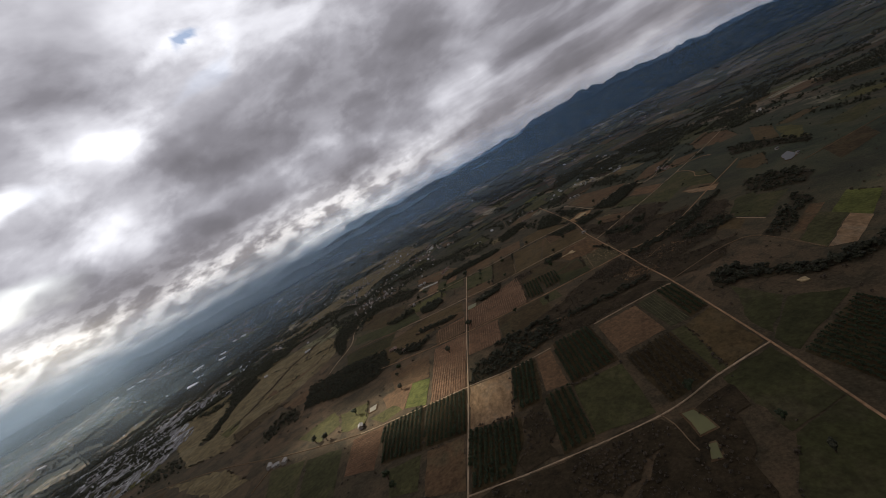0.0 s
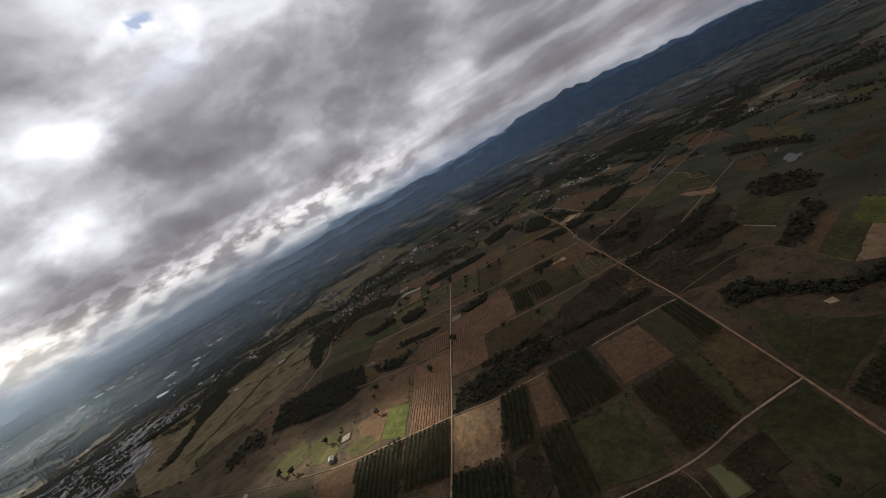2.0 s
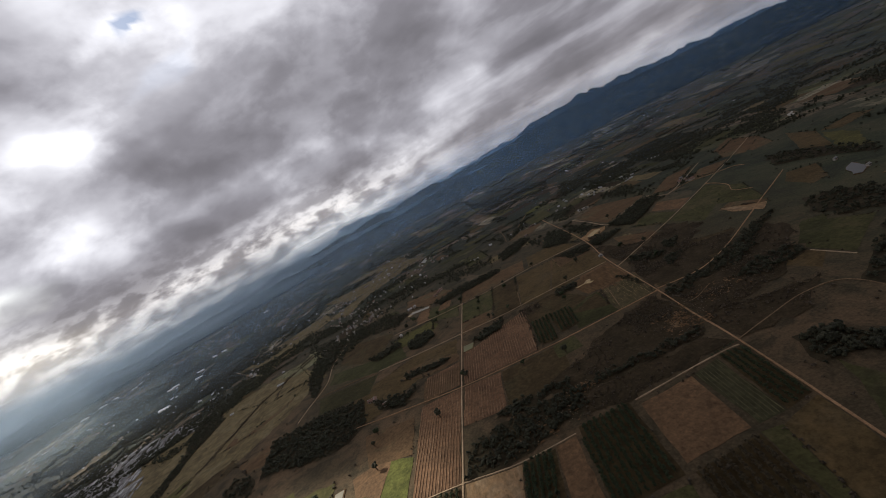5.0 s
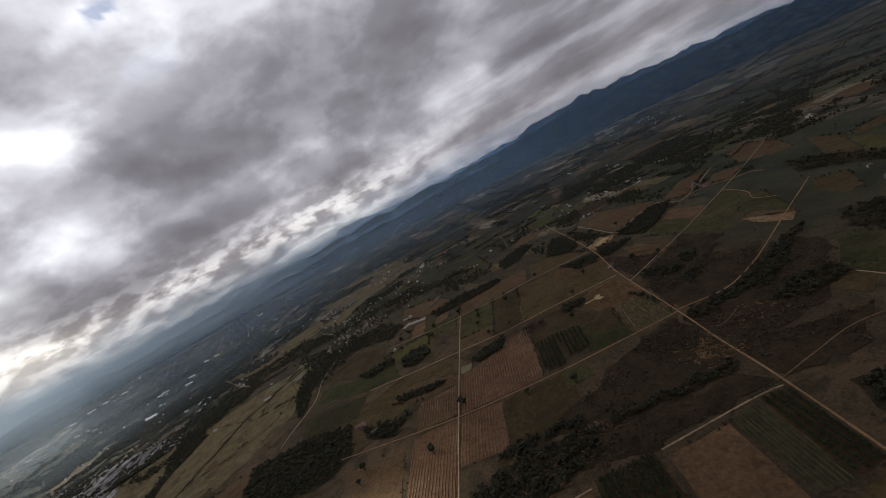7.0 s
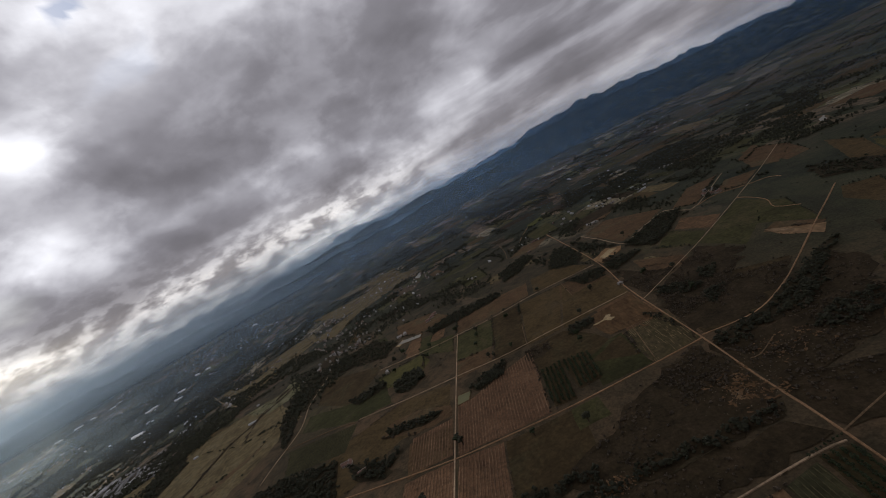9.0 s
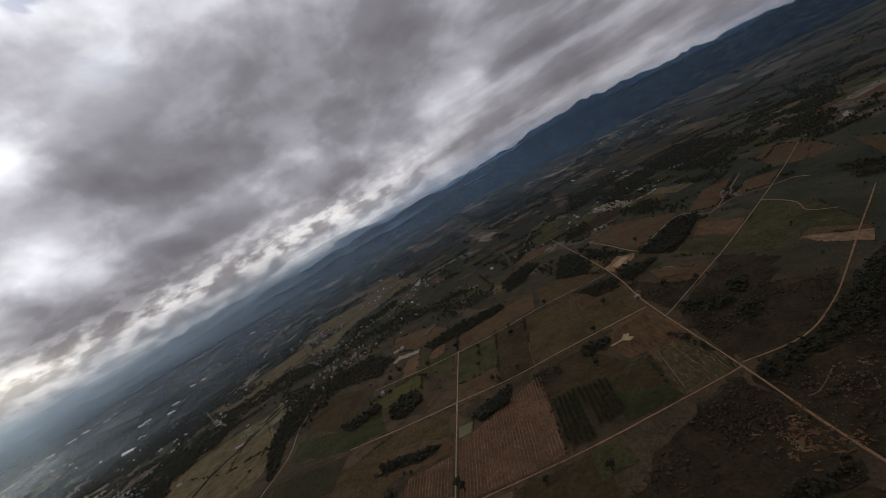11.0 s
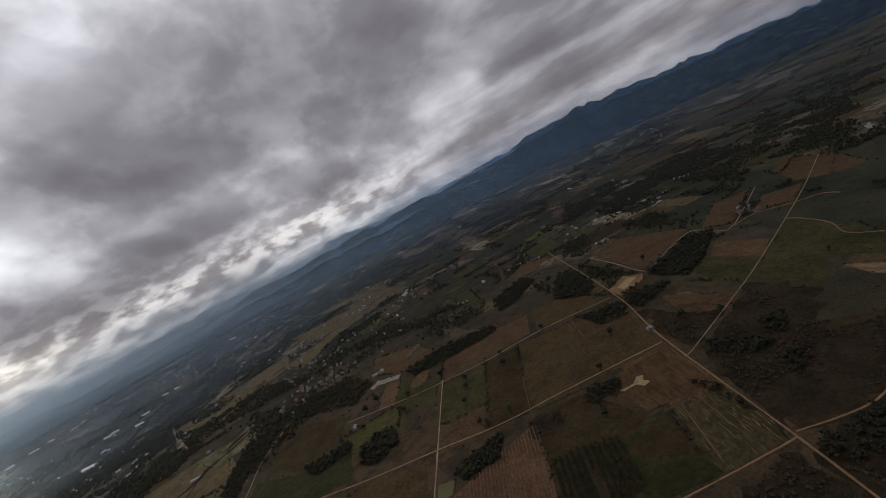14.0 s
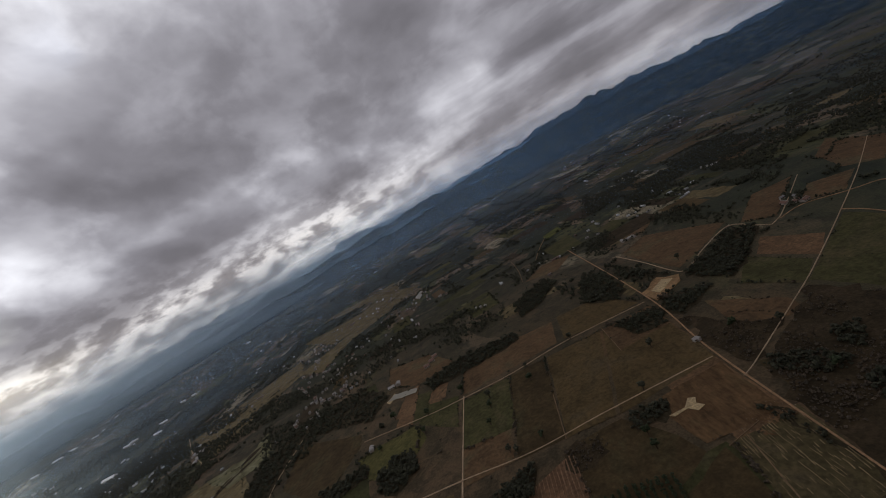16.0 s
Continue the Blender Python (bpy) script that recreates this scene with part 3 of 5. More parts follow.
# ---- draping: pieces that follow the land
def draped(points, lift, step=20.0, rough=0.0, side=True):
    bm = bmesh.new()
    n = len(points)
    ring = []
    for i in range(n):
        (x0, y0), (x1, y1) = points[i], points[(i + 1) % n]
        count = max(1, int(math.hypot(x1 - x0, y1 - y0) / 9))
        for k in range(count):
            f = k / count
            x, y = x0 + (x1 - x0) * f, y0 + (y1 - y0) * f
            w = rough if k else 0
            ring.append(bm.verts.new((x + w * noise.noise((x * 0.08, y * 0.08, 1)), y + w * noise.noise((x * 0.08, y * 0.08, 7)), 0)))
    bm.faces.new(ring)
    xs, ys = [p[0] for p in points], [p[1] for p in points]
    for lo, hi, axis in ((min(xs), max(xs), 0), (min(ys), max(ys), 1)):
        c = math.ceil(lo / step) * step
        while c < hi:
            co, no = [0, 0, 0], [0, 0, 0]
            co[axis], no[axis] = c, 1
            bmesh.ops.bisect_plane(bm, geom=bm.verts[:] + bm.edges[:] + bm.faces[:], plane_co=co, plane_no=no)
            c += step
    bmesh.ops.triangulate(bm, faces=bm.faces[:])
    for v in bm.verts:
        v.co.z = lie(v.co.x, v.co.y) + lift
    bmesh.ops.recalc_face_normals(bm, faces=bm.faces[:])
    if bm.faces and sum(f.normal.z for f in bm.faces) < 0:
        bmesh.ops.reverse_faces(bm, faces=bm.faces[:])
    if not side:
        return bm
    edge = [e for e in bm.edges if e.is_boundary]
    skirt = bmesh.ops.extrude_edge_only(bm, edges=edge)["geom"]
    for v in skirt:
        if isinstance(v, bmesh.types.BMVert):
            v.co.z -= lift + 0.15
    return bm


def inside(points, x, y):
    odd = False
    for i in range(len(points)):
        (x0, y0), (x1, y1) = points[i - 1], points[i]
        if (y0 > y) != (y1 > y) and x < (x1 - x0) * (y - y0) / (y1 - y0) + x0:
            odd = not odd
    return odd


def spans(points, way, gap, inset=1.0):
    """Stretches of parallel lines along the unit vector way that lie inside the outline."""
    wx, wy = way
    across = [(-wy * x + wx * y) for x, y in points]
    c = min(across) + gap * 0.5
    while c < max(across):
        cuts = []
        for i in range(len(points)):
            (x0, y0), (x1, y1) = points[i - 1], points[i]
            a0, a1 = -wy * x0 + wx * y0 - c, -wy * x1 + wx * y1 - c
            if (a0 > 0) != (a1 > 0):
                f = a0 / (a0 - a1)
                cuts.append(wx * (x0 + (x1 - x0) * f) + wy * (y0 + (y1 - y0) * f))
        cuts.sort()
        for s, e in zip(cuts[::2], cuts[1::2]):
            if e - s > 4 * inset:
                yield c, s + inset, e - inset
        c += gap


def edge_way(points, edge):
    (x0, y0), (x1, y1) = points[edge % len(points)], points[(edge + 1) % len(points)]
    d = math.hypot(x1 - x0, y1 - y0)
    return (x1 - x0) / d, (y1 - y0) / d


LAYER = [0]
TAKEN, MEADOWS, LANES, EDGES, WET = [], [], [], [], []


def lift_next(base):
    LAYER[0] += 1
    return base + 0.004 * (LAYER[0] % 40)


def ridges(points, edge, gap, width, height, mat, parent, broken=0.0):
    rng = random.Random(len(points) * 31 + int(points[0][0]))
    wx, wy = edge_way(points, edge)
    verts, faces = [], []
    for c, s, e in spans(points, (wx, wy), gap, 0.8):
        n = max(2, int((e - s) / (3.5 if broken else 14)) + 1)
        wide = width * rng.uniform(0.6, 1.25)
        prev = False
        for k in range(n):
            p = s + (e - s) * k / (n - 1)
            if broken and rng.random() < broken:
                prev = False
                continue
            cc = c + rng.uniform(-0.25, 0.25)
            x, y = wx * p - wy * cc, wy * p + wx * cc
            i = len(verts)
            for o, z in ((-wide / 2, 0.02), (0, height), (wide / 2, 0.02)):
                qx, qy = x - wy * o, y + wx * o
                verts.append((qx, qy, lie(qx, qy) + 0.42 + z))
            if prev:
                faces += [(i - 3, i, i + 1, i - 2), (i - 2, i + 1, i + 2, i - 1)]
            prev = True
    if faces:
        ob = link_arrays("crop_rows", verts, faces, mat, parent)
        ob["kind"] = "stuff"


def field(sort, edge, *points):
    mat, label = FIELD[sort]
    (MEADOWS if sort == "meadow" else TAKEN).append(points)      # only single shrubs grow on meadows
    bm = draped(points, lift_next(0.16), rough=9.0 if sort == "meadow" else 5.0 if sort in ("straw_sunlit", "olive") else 3.0 if sort == "dark" else 1.6, side=False)
    ob = tagged(link("field", bm, mat), label, "field", "farm fields", "structure")
    if sort == "brown_rows":
        ridges(points, edge, 2.9, 0.95, 0.25, ROW_PALE, ob)
    elif sort == "green_rows":
        ridges(points, edge, 2.6, 0.6, 0.3, ROW_GREEN, ob)
    elif sort == "pale_rows":
        ridges(points, edge, 1.7, 0.55, 0.2, ROW_WEED, ob, 0.5)
    EDGES.append(points)
    return ob


def site(sort, *points):
    mat, label = SITE[sort]
    if sort == "earth":                        # torn up in many small patches
        rng = random.Random(int(points[0][0] * 3 + points[0][1]))
        xs, ys = [p[0] for p in points], [p[1] for p in points]
        bm = bmesh.new()
        lift = lift_next(0.62)
        for k in range(520):
            x, y = rng.uniform(min(xs) - 5, max(xs) + 5), rng.uniform(min(ys) - 5, max(ys) + 5)
            if noise.noise((x * 0.11, y * 0.11, 3.0)) < rng.uniform(-0.3, 0.35) or not inside(points, x, y) and rng.random() < 0.7:
                continue
            r, tilt, long = rng.choice((0.25, 0.35, 0.5, 0.8, 1.1)) * rng.uniform(0.7, 1.2), rng.uniform(0, 3.1), rng.uniform(1.1, 2.6)
            ring = []
            for j in range(13):
                a = j * 2 * math.pi / 13
                q = r * (0.35 + 0.9 * rng.random())
                u, v = long * q * math.cos(a), q * math.sin(a)
                px, py = x + u * math.cos(tilt) - v * math.sin(tilt), y + u * math.sin(tilt) + v * math.cos(tilt)
                ring.append(bm.verts.new((px, py, lie(px, py) + lift + 0.003 * (k % 60))))
            mid = bm.verts.new((x, y, lie(x, y) + lift + 0.003 * (k % 60) + 0.12))
            for j in range(13):
                bm.faces.new((mid, ring[j], ring[(j + 1) % 13]))
        return tagged(link("bare_ground", bm, mat), label, "bare ground", kind="structure")
    TAKEN.append(points)
    return tagged(link("bare_ground", draped(points, lift_next(0.70), rough=6.0), mat), label, "bare ground", kind="structure")


def smooth_line(points, step=7.0):
    out = []
    for i in range(len(points) - 1):
        p0, p1, p2, p3 = (Vector(points[max(0, min(len(points) - 1, k))]) for k in (i - 1, i, i + 1, i + 2))
        n = max(2, int((p2 - p1).length / step))
        for k in range(n):
            f = k / n
            out.append(0.5 * (2 * p1 + (p2 - p0) * f + (2 * p0 - 5 * p1 + 4 * p2 - p3) * f * f + (3 * p1 - p0 - 3 * p2 + p3) * f ** 3))
    return out + [Vector(points[-1])]


def road(width, sort, *points):
    mat, label = ROAD[sort]
    line = smooth_line(points)
    LANES.extend((p.x, p.y) for p in line)
    lift = lift_next(0.52)
    verts, faces = [], []
    for i, p in enumerate(line):
        d = (line[min(i + 1, len(line) - 1)] - line[max(i - 1, 0)]).normalized()
        side = Vector((-d.y, d.x))
        wob = 0.22 * width * noise.noise((p.x * 0.05, p.y * 0.05, 2))
        for o, z in ((-0.62, -0.55), (-0.5, 0), (-0.18, 0.06), (0.18, 0.06), (0.5, 0), (0.62, -0.55)):
            q = p + side * (o * width + (wob if o > 0 else -wob * 0.5))
            verts.append((q.x, q.y, lie(q.x, q.y) + lift + z))
        if i:
            a, b = (i - 1) * 6, i * 6
            faces += [(a + k, b + k, b + k + 1, a + k + 1) for k in range(5)]
    return tagged(link_arrays("road", verts, faces, mat), label, "dirt road", "farm roads", "structure")


def water_material(name, colour):
    m, t, b = material(name, 0.35, 0.25)
    f = ramp(t, noise_of(t, place(t), 0.05, 3), (0.3, shade(colour, 0.8)), (0.7, shade(colour, 1.15)))
    t.links.new(f, b.inputs["Base Color"])
    bump(t, b, noise_of(t, place(t), 0.8, 3), 0.08, 0.2)
    return m


POND = {"green": (water_material("algae_water", (0.145, 0.140, 0.046)), "small murky yellow-green farm pond"), "pale": (water_material("silty_water", (0.25, 0.23, 0.17)), "small pond of pale silty water"), "grey": (water_material("grey_water", (0.07, 0.07, 0.065)), "grey pond between scrub and fields")}


def pond(sort, *points):
    mat, label = POND[sort]
    TAKEN.append(points)
    WET.append(points)
    cx, cy = sum(p[0] for p in points) / len(points), sum(p[1] for p in points) / len(points)
    wide = [(cx + (x - cx) * 1.0 + (1.3 if x > cx else -1.3), cy + (y - cy) * 1.0 + (1.3 if y > cy else -1.3)) for x, y in points]
    ob = tagged(link("pond", draped(points, lift_next(0.60), rough=4.5), mat), label, "pond", kind="structure")
    link("bank", draped(wide, 0.56, rough=6.0), FIELD["umber"][0], ob, "bare earth bank")
    return ob


# ---- trees
def blob(level):
    bm = bmesh.new()
    bmesh.ops.create_icosphere(bm, subdivisions=level, radius=1.0)
    v = np.array([tuple(p.co) for p in bm.verts])
    f = np.array([[p.index for p in q.verts] for q in bm.faces])
    bm.free()
    return v, f


BLOBS = {1: blob(1), 2: blob(2)}
BLOBS[0] = (np.array([(1, 0, 0), (-1, 0, 0), (0, 1, 0), (0, -1, 0), (0, 0, 1), (0, 0, -1)], dtype=float), np.array([(0, 2, 4), (2, 1, 4), (1, 3, 4), (3, 0, 4), (2, 0, 5), (1, 2, 5), (3, 1, 5), (0, 3, 5)]))


def crowns(spots, rng, detail):
    """Many uneven leafy crowns: spots are x, y, radius, height of the middle. Each is a heap of small crumpled clumps."""
    rs = np.random.RandomState(rng.randrange(1 << 30))
    v0, f0 = BLOBS[1 if detail == 2 else 0]
    lobes = 7 if detail == 2 else 2
    n = len(spots) * lobes
    s = np.repeat(np.array(spots), lobes, 0)
    land = np.repeat(np.array([lie(p[0], p[1]) for p in spots]), lobes)
    r = s[:, 2]
    a, d = rs.uniform(0, 6.283, n), np.sqrt(rs.uniform(0, 1, n)) * (0.86 if detail == 2 else 0.5)
    size = r * rs.uniform(0.30, 0.62, n) * (0.84 if detail == 2 else 1.8)
    up = (1 - d ** 1.6) * 0.75 * r - 0.25 * r + rs.uniform(-0.2, 0.2, n) * r
    c = np.stack([s[:, 0] + r * d * np.cos(a), s[:, 1] + r * d * np.sin(a), land + s[:, 3] + up], 1)
    t = rs.uniform(0, 6.283, n)
    k = rs.uniform(0.55, 1.4, (n, len(v0), 1))
    w = v0[None] * k * size[:, None, None]
    x = w[:, :, 0] * np.cos(t)[:, None] - w[:, :, 1] * np.sin(t)[:, None]
    y = w[:, :, 0] * np.sin(t)[:, None] + w[:, :, 1] * np.cos(t)[:, None]
    verts = np.stack([x, y, w[:, :, 2] * rs.uniform(0.7, 1.1, n)[:, None]], 2) + c[:, None]
    faces = f0[None] + (np.arange(n) * len(v0))[:, None, None]
    return verts.reshape(-1, 3), faces.reshape(-1, 3)


def trunks(spots):
    verts, faces = [], []
    for x, y, r, h in spots:
        z, i = lie(x, y), len(verts)
        for zz, rr in ((-0.3, 0.12 * r), (h, 0.06 * r)):
            verts += [(x + rr * math.cos(a), y + rr * math.sin(a), z + zz) for a in (0, 2.1, 4.2)]
        faces += [(i + k, i + (k + 1) % 3, i + 3 + (k + 1) % 3, i + 3 + k) for k in range(3)]
    return verts, faces


def stand(name, spots, rng, mat, label, category, detail=1):
    if not spots:
        return None
    v, f = crowns(spots, rng, detail)
    ob = tagged(link_arrays(name, v.tolist(), f.tolist(), mat), label, category, kind="stuff")
    if detail == 1:
        return ob
    tv, tf = trunks(spots)
    link_arrays("trunks", tv, tf, BARK, ob)["kind"] = "stuff"
    return ob


def orchard(gap, pitch, radius, edge, *points):
    rng = random.Random(int(points[0][0] * 7 + points[0][1]))
    way = edge_way(points, edge)
    spots = []
    leaves = LEAF_DRY if radius == 2.0 else LEAF_ORCHARD
    pitch *= 0.42
    radius *= 1.05 if leaves is LEAF_DRY else 0.84
    for c, s, e in spans(points, way, gap, 1.5):
        n = int((e - s) / pitch)
        for k in range(n + 1):
            if rng.random() < 0.05:
                continue
            p, q = s + k * pitch + rng.uniform(-0.25, 0.25), c + rng.uniform(-0.12, 0.12)
            r = radius * rng.uniform(0.72, 1.12)
            spots.append((way[0] * p - way[1] * q, way[1] * p + way[0] * q, r * 0.8, r * 1.05))
    mat, _ = FIELD["peat"]
    tagged(link("field", draped(points, lift_next(0.16), rough=1.5, side=False), mat), "brown weedy soil under orchard rows", "field", "farm fields", "structure")
    return stand("orchard", spots, rng, leaves, "plantation of brownish young trees in straight rows" if leaves is LEAF_DRY else "orchard of dark green fruit trees planted in straight rows", "orchard", 2)


def wood(gap, size, *points):
    rng = random.Random(int(points[0][0] * 5 + points[0][1] * 3))
    xs, ys = [p[0] for p in points], [p[1] for p in points]
    spots = []
    scrub = size <= 3.0
    far = math.hypot(points[0][0], points[0][1]) > 1000
    gap *= 0.30 if scrub else 0.50
    size *= 0.34 if scrub else 0.74
    spill = gap * (0.7 if not far else 2.5)
    close = [p for p in LANES if min(xs) - 20 < p[0] < max(xs) + 20 and min(ys) - 20 < p[1] < max(ys) + 20]
    nx, ny = int((max(xs) - min(xs)) / gap) + 1, int((max(ys) - min(ys)) / gap) + 1
    for i in range(nx):
        for j in range(ny):
            x, y = min(xs) + (i + rng.random()) * gap, min(ys) + (j + rng.random()) * gap
            thin = noise.noise((x * 0.02, y * 0.02, 4))
            if scrub:
                keep = rng.random() < 0.42 + 2.2 * noise.fractal((x * 0.022, y * 0.022, 4), 0.9, 2.0, 3)
            elif far:
                keep = noise.fractal((x * 0.009, y * 0.013, 4), 0.9, 2.0, 3) > -0.10
            else:
                keep = rng.random() < 0.92 + 0.5 * thin
            if keep and inside(points, x, y):
                x, y = x + rng.uniform(-1, 1) * spill, y + rng.uniform(-1, 1) * spill
                if any(inside(w, x, y) for w in WET) or any(abs(x - a) < 3.4 and abs(y - b) < 3.4 for a, b in close):
                    continue
                r = size * rng.choice((0.45, 0.6, 0.75, 0.9, 1.15)) * rng.uniform(0.85, 1.15)
                spots.append((x, y, r, r * rng.uniform(0.7, 1.15)))
    if not far:
        sort = "scrub" if scrub else "litter"
        tagged(link("woodland_floor", draped(points, lift_next(0.32), rough=11.0, side=False), FIELD[sort][0]), FIELD[sort][1], "undergrowth", kind="structure")
    return stand("wood", spots, rng, LEAF_SCRUB if scrub else LEAF_WOOD, "thicket of brownish scrub and low bushes" if scrub else "dense dark green wood of broad-leaved trees", "woodland", 1 if far or scrub else 2)


# ---- lone trees
def tree_thing(seed, radius, mat):
    rng = random.Random(seed)
    ob = new("tree")
    bm = bmesh.new()
    h = radius * 1.5
    bmesh.ops.create_cone(bm, cap_ends=True, segments=7, radius1=0.16 * radius, radius2=0.06 * radius, depth=h, matrix=Matrix.Translation((0, 0, h / 2 - 0.3)))
    trunk = part("trunk", bm, BARK, ob)
    for k in range(4):
        bm = bmesh.new()
        a = k * 1.6 + rng.random()
        tilt = Matrix.Translation((0, 0, h * 0.55)) @ Matrix.Rotation(a, 4, "Z") @ Matrix.Rotation(0.8, 4, "X") @ Matrix.Translation((0, 0, radius * 0.35))
        bmesh.ops.create_cone(bm, cap_ends=False, segments=5, radius1=0.06 * radius, radius2=0.02 * radius, depth=radius * 0.8, matrix=tilt)
        part("limb", bm, BARK, trunk)
    verts, faces, base = [], [], 0
    v0, f0 = BLOBS[1]
    for k in range(26):
        a, d = rng.uniform(0, 6.28), radius * rng.uniform(0.05, 0.66)
        s = radius * rng.uniform(0.25, 0.42)
        w = v0 * np.random.RandomState(seed * 50 + k).uniform(0.65, 1.3, (len(v0), 1)) * s * np.array([1, 1, 0.8])
        verts += (w + np.array([d * math.cos(a), d * math.sin(a), h + radius * rng.uniform(-0.3, 0.5)])).tolist()
        faces += (f0 + base).tolist()
        base += len(v0)
    link_arrays("crown", verts, faces, mat, ob)
    return tagged(ob, "lone broad-leaved tree with a dark uneven crown", "tree", "lone field trees")


LONE = [tree_thing(3 + k, 3.2, LEAF_WOOD if k % 2 else LEAF_ORCHARD) for k in range(4)]
PUT = [0]


def put_tree(x, y, size, rng):
    m = Matrix.Translation((x, y, lie(x, y) + 0.3)) @ Matrix.Rotation(rng.uniform(0, 6.28), 4, "Z")
    if PUT[0] < 4:
        ob = LONE[PUT[0]]
        ob.matrix_basis = m
    else:
        ob = copy_thing(LONE[rng.randrange(4)], m)
    ob.scale = (size / 3.2,) * 3
    PUT[0] += 1


def trees(size, *points):
    rng = random.Random(int(points[0][0]))
    for x, y in points:
        put_tree(x, y, size * rng.uniform(0.85, 1.2), rng)


# ---- buildings
def box(bm, x0, x1, y0, y1, z0, z1):
    v = [bm.verts.new(p) for p in ((x0, y0, z0), (x1, y0, z0), (x1, y1, z0), (x0, y1, z0), (x0, y0, z1), (x1, y0, z1), (x1, y1, z1), (x0, y1, z1))]
    for f in ((0, 3, 2, 1), (4, 5, 6, 7), (0, 1, 5, 4), (1, 2, 6, 5), (2, 3, 7, 6), (3, 0, 4, 7)):
        bm.faces.new([v[i] for i in f])


def gable(bm, lx, ly, z0, rise, over, thick):
    """Two roof slabs with thickness and eaves."""
    x, y = lx / 2 + over, ly / 2 + over
    drop = rise * over / (ly / 2)
    for s in (1, -1):
        top = [(-x, 0, z0 + rise), (x, 0, z0 + rise), (x, s * y, z0 - drop), (-x, s * y, z0 - drop)]
        a = [bm.verts.new(p) for p in top]
        b = [bm.verts.new((p[0], p[1], p[2] + thick)) for p in top]
        bm.faces.new(a)
        bm.faces.new(b[::-1])
        for i in range(4):
            bm.faces.new((a[i], a[(i + 1) % 4], b[(i + 1) % 4], b[i]))
    bmesh.ops.recalc_face_normals(bm, faces=bm.faces[:])


KINDS = ("small house with rusty tin roof and pale walls", "small white-walled house with pale metal roof", "small house with grey tiled roof", "long building with a white sheet-metal roof")
MADE = {}


def house_thing(lx, ly, roof, tall=2.4):
    ob = new("house")
    bm = bmesh.new()
    box(bm, -lx / 2, lx / 2, -ly / 2, ly / 2, -1.0, tall)
    rise = ly * 0.28
    for x in (-lx / 2, lx / 2):
        bm.faces.new([bm.verts.new(p) for p in ((x, -ly / 2, tall), (x, ly / 2, tall), (x, 0, tall + rise))])
    part("wall", bm, WALL, ob)
    bm = bmesh.new()
    gable(bm, lx, ly, tall, rise, 0.5, 0.12)
    slabs = part("roof", bm, ROOFS[roof], ob)
    bm = bmesh.new()
    box(bm, -lx / 2 - 0.55, lx / 2 + 0.55, -0.22, 0.22, tall + rise + 0.06, tall + rise + 0.2)
    part("ridge_cap", bm, ROOFS[1], slabs)
    bm = bmesh.new()
    box(bm, -0.5, 0.5, -ly / 2 - 0.06, -ly / 2 + 0.02, 0.0, 2.05)
    part("door", bm, DOOR_WOOD, ob)
    for x in (-lx * 0.32, lx * 0.32):
        for s in (-1, 1):
            bm = bmesh.new()
            box(bm, x - 0.55, x + 0.55, s * ly / 2 - 0.05, s * ly / 2 + 0.05, 0.95, 2.0)
            part("window", bm, GLASS_DARK, ob)
    return tagged(ob, KINDS[roof], "house", "village houses")


def house(lx, ly, roof, x, y):
    rng = random.Random(int(x * 3 + y))
    m = Matrix.Translation((x, y, lie(x, y) + 0.5)) @ Matrix.Rotation(radians(8 + rng.choice((0, 90)) + rng.uniform(-8, 8)), 4, "Z")
    key = (lx, ly, roof)
    if key in MADE:
        return copy_thing(MADE[key], m)
    MADE[key] = house_thing(lx, ly, roof)
    MADE[key].matrix_basis = m
    return MADE[key]


def shed(lx, ly, x, y):
    ob = house_thing(lx * 0.6, ly * 0.55, 3, 4.0)
    ob.name = "warehouse"
    rng = random.Random(int(x * 3 + y))
    ob.matrix_basis = Matrix.Translation((x, y, lie(x, y) + 0.5)) @ Matrix.Rotation(radians(4 + rng.uniform(-22, 22)), 4, "Z")
    return tagged(ob, "long pale metal-roofed warehouse among dark trees", "warehouse", "warehouses on the plain")


def village(count, *points):
    rng = random.Random(int(points[0][0] + 11 * points[0][1]))
    xs, ys = [p[0] for p in points], [p[1] for p in points]
    n = 0
    while n < count:
        x, y = rng.uniform(min(xs), max(xs)), rng.uniform(min(ys), max(ys))
        if inside(points, x, y):
            house(rng.choice((4.6, 5.6)), 3.8, rng.choice((0, 0, 2, 2, 2, 1)), x, y)
            n += 1


